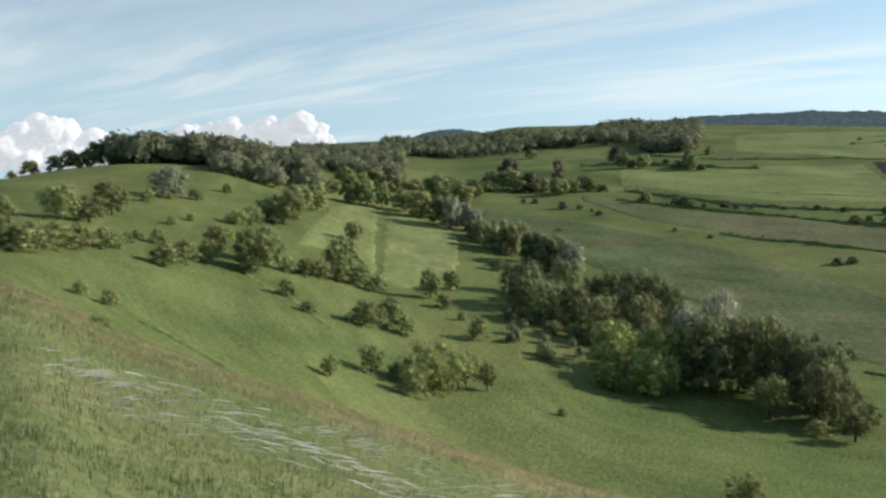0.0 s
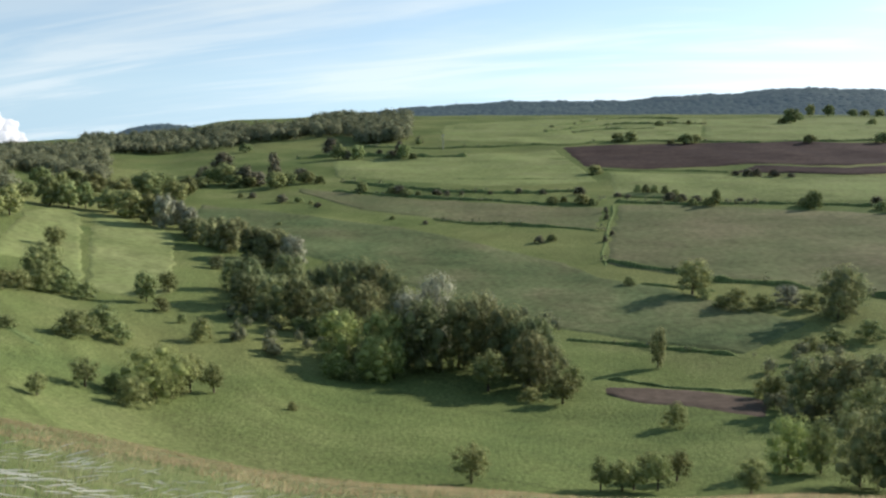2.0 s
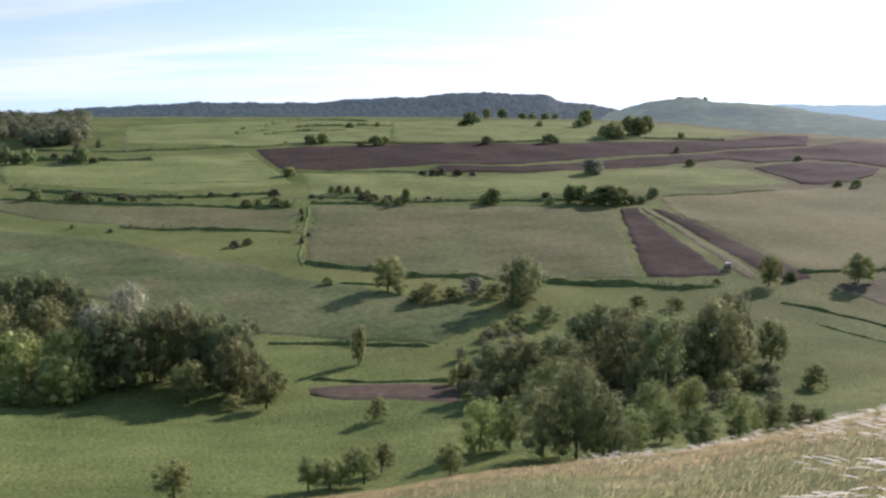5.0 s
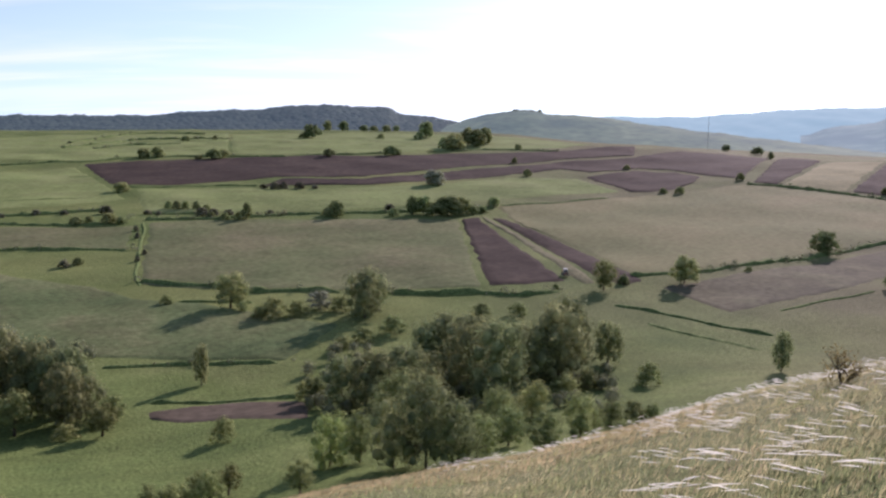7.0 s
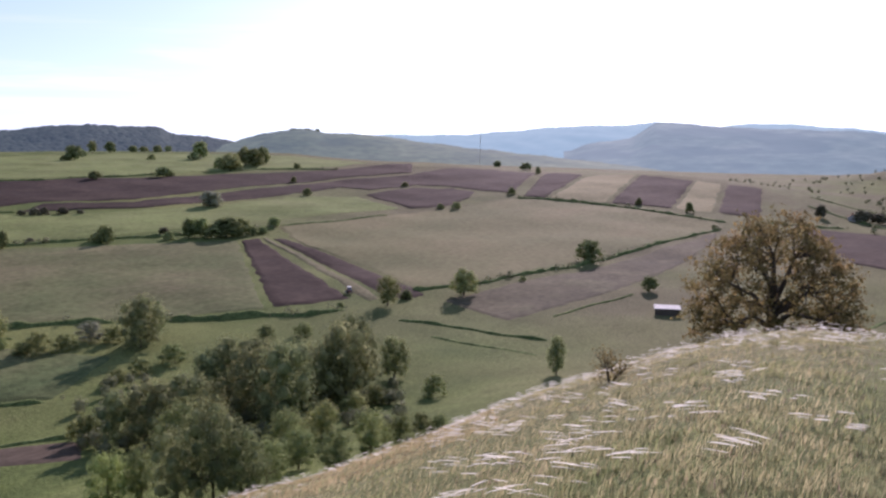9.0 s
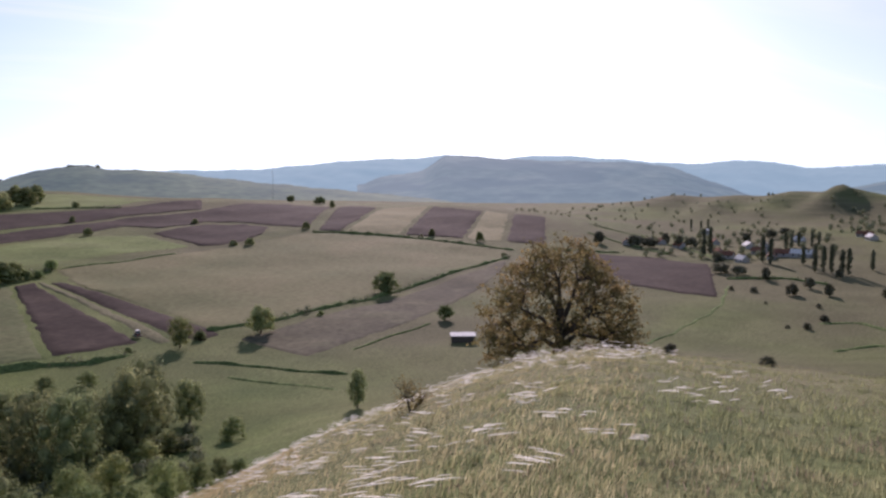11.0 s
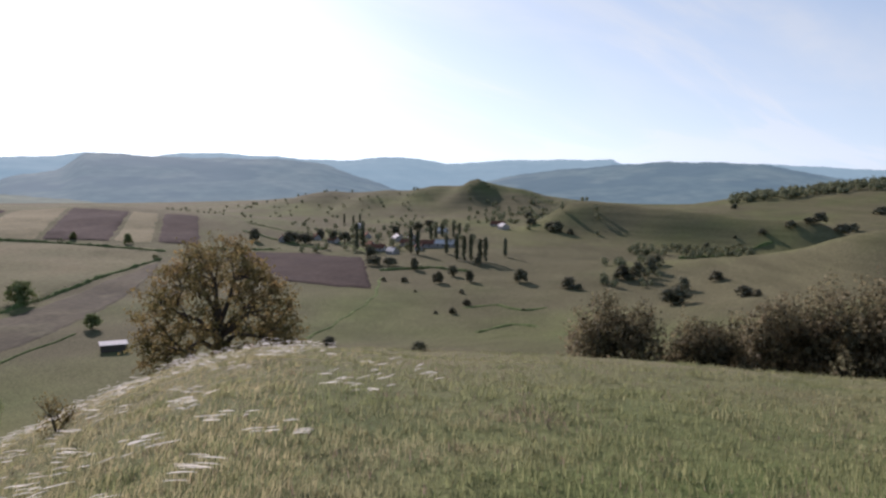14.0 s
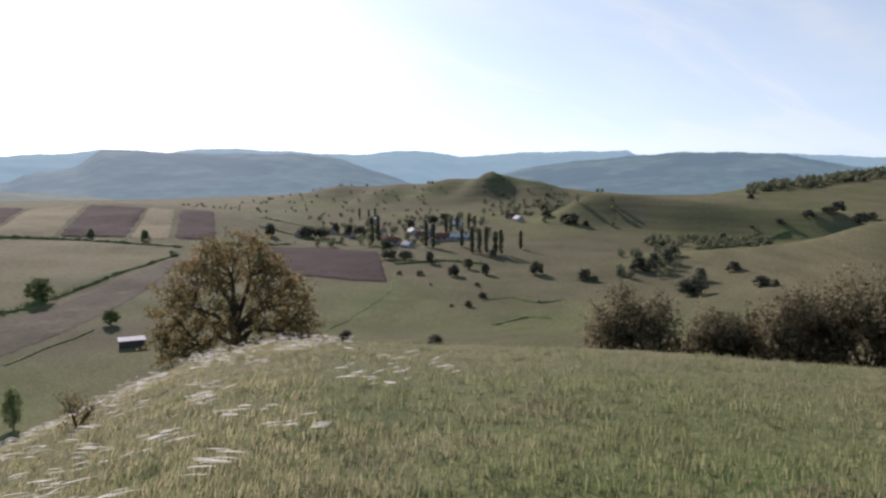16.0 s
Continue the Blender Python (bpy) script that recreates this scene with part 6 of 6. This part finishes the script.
def plumes(name, label, count, az0, az1, d0, d1, clump, seed, long=1.0, wind=-37, loose=0.16):
    """Feather grass: long silky white plumes that hang over in the wind."""
    r = np.random.RandomState(seed)
    az, d = np.radians(r.uniform(az0, az1, count)), r.uniform(d0, d1, count)
    x = np.repeat(d * np.sin(az), clump) + r.normal(size=count * clump) * loose
    y = np.repeat(d * np.cos(az), clump) + r.normal(size=count * clump) * loose
    z = land(x, y)
    n = len(x)
    a = radians(wind) + np.repeat(r.normal(size=count) * 0.18, clump) + r.normal(size=n) * 0.12
    length = r.uniform(0.18, 0.48, n) * long
    rise = r.uniform(0.1, 0.24, n)
    t = np.linspace(0, 1, 6)
    way = np.stack([np.cos(a), np.sin(a)], 1)
    px = x[:, None] + way[:, :1] * t * length[:, None]
    py = y[:, None] + way[:, 1:] * t * length[:, None]
    sag = t * np.clip(np.repeat(r.normal(size=count), clump)[:, None] * 0.12, -0.2, 0.2) - 0.1 * t * t
    pz = z[:, None] + rise[:, None] + sag * length[:, None]
    half = 0.0037 * np.array([0.35, 0.8, 1.0, 0.9, 0.7, 0.15]) * r.uniform(0.7, 1.3, n)[:, None]
    verts = np.stack([np.stack([px, py, pz - half], -1), np.stack([px, py, pz + half], -1)], 2).reshape(-1, 3)
    # a thin bent stalk up to each plume
    base = np.arange(n)[:, None, None] * 12
    seg = np.arange(5)[None, :, None] * 2
    quads = (base + seg + np.array([[[0, 2, 3, 1]]])).reshape(-1, 4)
    me = bpy.data.meshes.new(name)
    me.from_pydata(verts.tolist(), [], quads.tolist())
    me.materials.append(PLUME)
    me.update()
    ob = tagged(new(name, me), label, "grass", kind="stuff")
    stalk = np.stack([x - way[:, 0] * 0.05, y - way[:, 1] * 0.05, z - 0.01], 1)
    top = np.stack([px[:, 0], py[:, 0], pz[:, 0]], 1)
    sd = np.array([[0.003, 0.002, 0]])
    sv = np.stack([stalk - sd, stalk + sd, top + sd * 0.6, top - sd * 0.6], 1).reshape(-1, 3)
    sm = bpy.data.meshes.new("stalks")
    sm.from_pydata(sv.tolist(), [], (np.arange(n)[:, None] * 4 + np.arange(4)[None, :]).tolist())
    sm.materials.append(DRY_BLADE)
    so = tagged(new("stalks", sm), kind="stuff")
    so.parent = ob


plumes("feather_grass", "white feather grass plumes bent over by the wind", 72, 52, 79, 6.0, 22, 8, 1, 0.62, -37, 0.13)
plumes("feather_grass", "few white feather grass plumes among green grass", 9, 79, 87, 7, 13, 4, 6, 0.6, -37, 0.12)
plumes("feather_grass", "white feather grass fringe along the slope edge", 330, 38, 80, 15, 25, 2, 2, 0.5)
plumes("feather_grass", "white feather grass plumes in the green slope", 36, -32, 10, 5.6, 10.5, 11, 3, 0.6, 8, 0.26)


# ---- the village, shed, pole and tractor ----
def box(bm, x0, x1, y0, y1, z0, z1):
    v = [bm.verts.new(p) for p in ((x0, y0, z0), (x1, y0, z0), (x1, y1, z0), (x0, y1, z0), (x0, y0, z1), (x1, y0, z1), (x1, y1, z1), (x0, y1, z1))]
    for f in ((3, 2, 1, 0), (4, 5, 6, 7), (0, 1, 5, 4), (1, 2, 6, 5), (2, 3, 7, 6), (3, 0, 4, 7)):
        bm.faces.new([v[i] for i in f])


def part(name, bm, mat, parent, label=""):
    me = bpy.data.meshes.new(name)
    bm.to_mesh(me)
    bm.free()
    me.materials.append(mat)
    ob = new(name, me)
    ob.parent = parent
    if label:
        tagged(ob, label)
    return ob


def gable(bm, lx, ly, z0, z1, over=0.35, thick=0.15):
    """A saddle roof along x, with thickness and eaves."""
    hx, hy = lx / 2 + over, ly / 2 + over
    drop = (z1 - z0) * over / (ly / 2)
    rows = []
    for dz in (0, -thick):
        rows.append([bm.verts.new(p) for p in ((-hx, -hy, z0 - drop + dz), (hx, -hy, z0 - drop + dz), (hx, 0, z1 + dz), (-hx, 0, z1 + dz), (-hx, hy, z0 - drop + dz), (hx, hy, z0 - drop + dz))])
    a, b = rows
    for f in ((a[0], a[1], a[2], a[3]), (a[3], a[2], a[5], a[4]), (b[3], b[2], b[1], b[0]), (b[4], b[5], b[2], b[3]), (a[0], b[0], b[1], a[1]), (a[4], a[5], b[5], b[4]),
              (a[1], b[1], b[2], a[2]), (a[2], b[2], b[5], a[5]), (a[0], a[3], b[3], b[0]), (a[3], a[4], b[4], b[3])):
        bm.faces.new(f)


def make_house(x, y, turn, lx, ly, eaves, ridge, roof_mat, label):
    root = new("house")
    root.matrix_basis = pose(x, y, height(x, y) - 0.3, 0, 0, turn)
    bm = bmesh.new()
    box(bm, -lx / 2, lx / 2, -ly / 2, ly / 2, -0.5, eaves)
    for s in (-1, 1):
        g = [bm.verts.new((s * lx / 2, -ly / 2, eaves)), bm.verts.new((s * lx / 2, ly / 2, eaves)), bm.verts.new((s * lx / 2, 0, ridge - 0.1))]
        bm.faces.new(g)
    part("wall", bm, WALL_PAINT, root)
    bm = bmesh.new()
    gable(bm, lx, ly, eaves, ridge)
    roof = part("roof", bm, roof_mat, root)
    bm = bmesh.new()
    box(bm, -lx * 0.2, -lx * 0.2 + 0.6, -0.3, 0.3, ridge - 0.8, ridge + 0.8)
    part("chimney", bm, ROOF_TILE, roof)
    for s in (-1, 1):
        for k in range(max(2, int(lx / 3))):
            wx = -lx / 2 + (k + 0.5) * lx / max(2, int(lx / 3))
            bm = bmesh.new()
            box(bm, wx - 0.5, wx + 0.5, s * (ly / 2 + 0.03) - 0.04, s * (ly / 2 + 0.03) + 0.04, eaves * 0.35, eaves * 0.8)
            part("window", bm, PANE, root)
    return tagged(root, label, "house", group="village houses")


HOUSES = ((620, 64, 20, 12, TIN), (618, 54, 15, 10, TIN), (566, 38, 80, 14, ROOF_TILE), (565, 28, 85, 16, TIN), (547, 60, 40, 9, TIN), (609, 142, 10, 9, ROOF_TILE), (722, 106, 0, 12, TIN),
          (653, 35, 60, 8, TIN), (583, 78, 30, 9, ROOF_TILE), (708, -5, 70, 12, ROOF_TILE), (680, -9, 20, 11, TIN), (583, 54, 65, 10, ROOF_TILE), (558, 45, 5, 9, ROOF_TILE), (616, 108, 50, 9, ROOF_TILE), (566, 71, 75, 10, ROOF_TILE), (640, 125, 30, 10, ROOF_TILE), (655, 90, 15, 9, ROOF_TILE))
for x, y, turn, size, roof_mat in HOUSES:
    make_house(x, y, turn, size * 0.85, size * 0.52, 2.5, 4.6, roof_mat, "whitewashed village house with pale tin roof" if roof_mat is TIN else "whitewashed village house with red tile roof")


def make_shed():
    x, y = 288, 124
    root = new("field_shed")
    root.matrix_basis = pose(x, y, height(x, y) - 0.2, 0, 0, 298)
    bm = bmesh.new()
    box(bm, -4, 4, -2.2, 2.2, -0.4, 2.45)
    part("wall", bm, PLANK, root)
    bm = bmesh.new()
    v = [bm.verts.new(p) for p in ((-4.4, -2.7, 2.4), (4.4, -2.7, 2.4), (4.4, 2.7, 2.8), (-4.4, 2.7, 2.8), (-4.4, -2.7, 2.55), (4.4, -2.7, 2.55), (4.4, 2.7, 2.95), (-4.4, 2.7, 2.95))]
    for f in ((3, 2, 1, 0), (4, 5, 6, 7), (0, 1, 5, 4), (1, 2, 6, 5), (2, 3, 7, 6), (3, 0, 4, 7)):
        bm.faces.new([v[i] for i in f])
    part("roof", bm, TIN, root, "pale sheet metal roof")
    bm = bmesh.new()
    box(bm, -1.2, 1.2, 2.18, 2.26, 0, 2.2)
    part("door", bm, PLANK, root)
    tagged(root, "low plank field shed with pale tin roof", "shed")


make_shed()


def wheel(root, x, y, r, w):
    bm = bmesh.new()
    bmesh.ops.create_cone(bm, cap_ends=True, segments=18, radius1=r, radius2=r, depth=w, matrix=pose(x, y, r, 90, 0, 0))
    tyre = part("tyre", bm, RUBBER, root)
    bm = bmesh.new()
    bmesh.ops.create_cone(bm, cap_ends=True, segments=14, radius1=r * 0.55, radius2=r * 0.55, depth=w + 0.06, matrix=pose(x, y, r, 90, 0, 0))
    part("rim", bm, WHITE_PAINT, tyre)


def make_tractor():
    x, y = 247, 234
    root = new("tractor")
    root.matrix_basis = pose(x, y, height(x, y) + 0.22, 0, 0, 60)
    bm = bmesh.new()
    box(bm, 0.1, 2.0, -0.4, 0.4, 0.7, 1.45)
    box(bm, -0.9, 0.2, -0.55, 0.55, 0.6, 1.3)
    part("body", bm, RED_PAINT, root)
    bm = bmesh.new()
    box(bm, -0.95, 0.15, -0.65, 0.65, 1.3, 2.45)
    cab = part("cab", bm, WHITE_PAINT, root)
    bm = bmesh.new()
    box(bm, -0.97, 0.17, -0.5, 0.5, 1.55, 2.25)
    box(bm, -0.75, 0.0, -0.67, 0.67, 1.55, 2.25)
    part("window", bm, PANE, cab)
    bm = bmesh.new()
    box(bm, -1.05, 0.3, -0.75, 0.75, 2.45, 2.58)
    part("roof", bm, WHITE_PAINT, cab)
    for sx, r, w in ((-0.6, 0.75, 0.4), (1.6, 0.45, 0.28)):
        for sy in (-0.75, 0.75):
            wheel(root, sx, sy, r, w)
    bm = bmesh.new()
    box(bm, -3.0, -1.2, -1.1, 1.1, 0.5, 0.75)
    box(bm, -1.3, -0.8, -0.1, 0.1, 0.55, 0.7)
    part("harrow", bm, PLANK, root)
    tagged(root, "small red and white tractor at the field edge", "tractor")


make_tractor()


def make_pole(x, y, tall, label):
    root = new("power_pole")
    root.matrix_basis = pose(x, y, height(x, y) - 0.3, 0, 0, 15)
    verts, faces = [], []
    tube([(0, 0, -0.5), (0, 0, tall)], [0.32, 0.2], 8, verts, faces)
    ob = new("shaft", mesh_of("shaft", verts, faces, [CONCRETE], True))
    ob.parent = root
    bm = bmesh.new()
    box(bm, -1.3, 1.3, -0.1, 0.1, tall - 1.0, tall - 0.8)
    box(bm, -0.9, 0.9, -0.1, 0.1, tall - 2.2, tall - 2.05)
    part("crossarm", bm, CONCRETE, root)
    tagged(root, label, "power pole")


make_pole(116, 683, 11.5, "grey concrete power pole in the meadow")


def make_mast():
    x, y = at(54.8, 1560)
    root = new("radio_mast")
    root.matrix_basis = pose(x, y, height(x, y) - 2, 0, 0, 0)
    tall = 62
    legs = ((-0.8, -0.8), (0.8, -0.8), (0.8, 0.8), (-0.8, 0.8))
    for lx, ly in legs:
        verts, faces = [], []
        tube([(lx, ly, 0), (lx * 0.3, ly * 0.3, tall)], [0.08, 0.06], 5, verts, faces)
        new("leg", mesh_of("leg", verts, faces, [CONCRETE])).parent = root
    verts, faces = [], []
    for k in range(14):
        f, g = k / 14, (k + 1) / 14
        for i in range(4):
            a, b = legs[i], legs[(i + 1) % 4]
            tube([(a[0] * (1 - 0.7 * f), a[1] * (1 - 0.7 * f), f * tall), (b[0] * (1 - 0.7 * g), b[1] * (1 - 0.7 * g), g * tall)], [0.03, 0.03], 4, verts, faces)
    new("lattice", mesh_of("lattice", verts, faces, [CONCRETE])).parent = root
    tagged(root, "slim grey lattice radio mast on a far slope", "mast")


make_mast()


# ---- cumulus clouds low over the horizon ----
def make_cloud(az0, az1, base, top, seed, puffs):
    r = random.Random(seed)
    d = 4650
    bm = bmesh.new()
    for k in range(puffs):
        f = (k + r.uniform(0.2, 0.8)) / puffs
        az = az0 + (az1 - az0) * f
        hump = math.sin(math.pi * min(0.97, max(0.05, f))) ** 0.6
        for j in range(5):
            g = r.random() * hump
            dip = base + (top - base) * g * 0.85
            rad = d * math.tan(radians((az1 - az0) / puffs * r.uniform(0.5, 1.0) + 0.12))
            dd = d - r.uniform(0, 60)
            x, y = at(az + r.uniform(-0.4, 0.4), dd)
            m = Matrix.Translation((x, y, -dd * math.tan(radians(dip)))) @ Matrix.Diagonal((rad, rad, rad * 0.85, 1))
            bmesh.ops.create_icosphere(bm, subdivisions=3, radius=1.0, matrix=m)
    for v in bm.verts:
        p = v.co
        s = noise.fractal(p / 34, 0.8, 2.1, 5) * 17
        v.co = p + Vector((s, -s * 0.3, s * 0.8))
    me = bpy.data.meshes.new("cloud")
    bm.to_mesh(me)
    bm.free()
    me.polygons.foreach_set("use_smooth", [True] * len(me.polygons))
    me.materials.append(CLOUD)
    tagged(new("cloud", me), "white heaped cumulus cloud low over the horizon", "cloud", group="cumulus clouds")


make_cloud(-36, -27.6, 4.2, 1.5, 1, 9)
make_cloud(-24.6, -23.2, 3.4, 2.0, 2, 3)
make_cloud(-22.8, -20.4, 3.4, 1.9, 3, 4)
make_cloud(-20.2, -15.3, 3.4, 1.7, 4, 6)
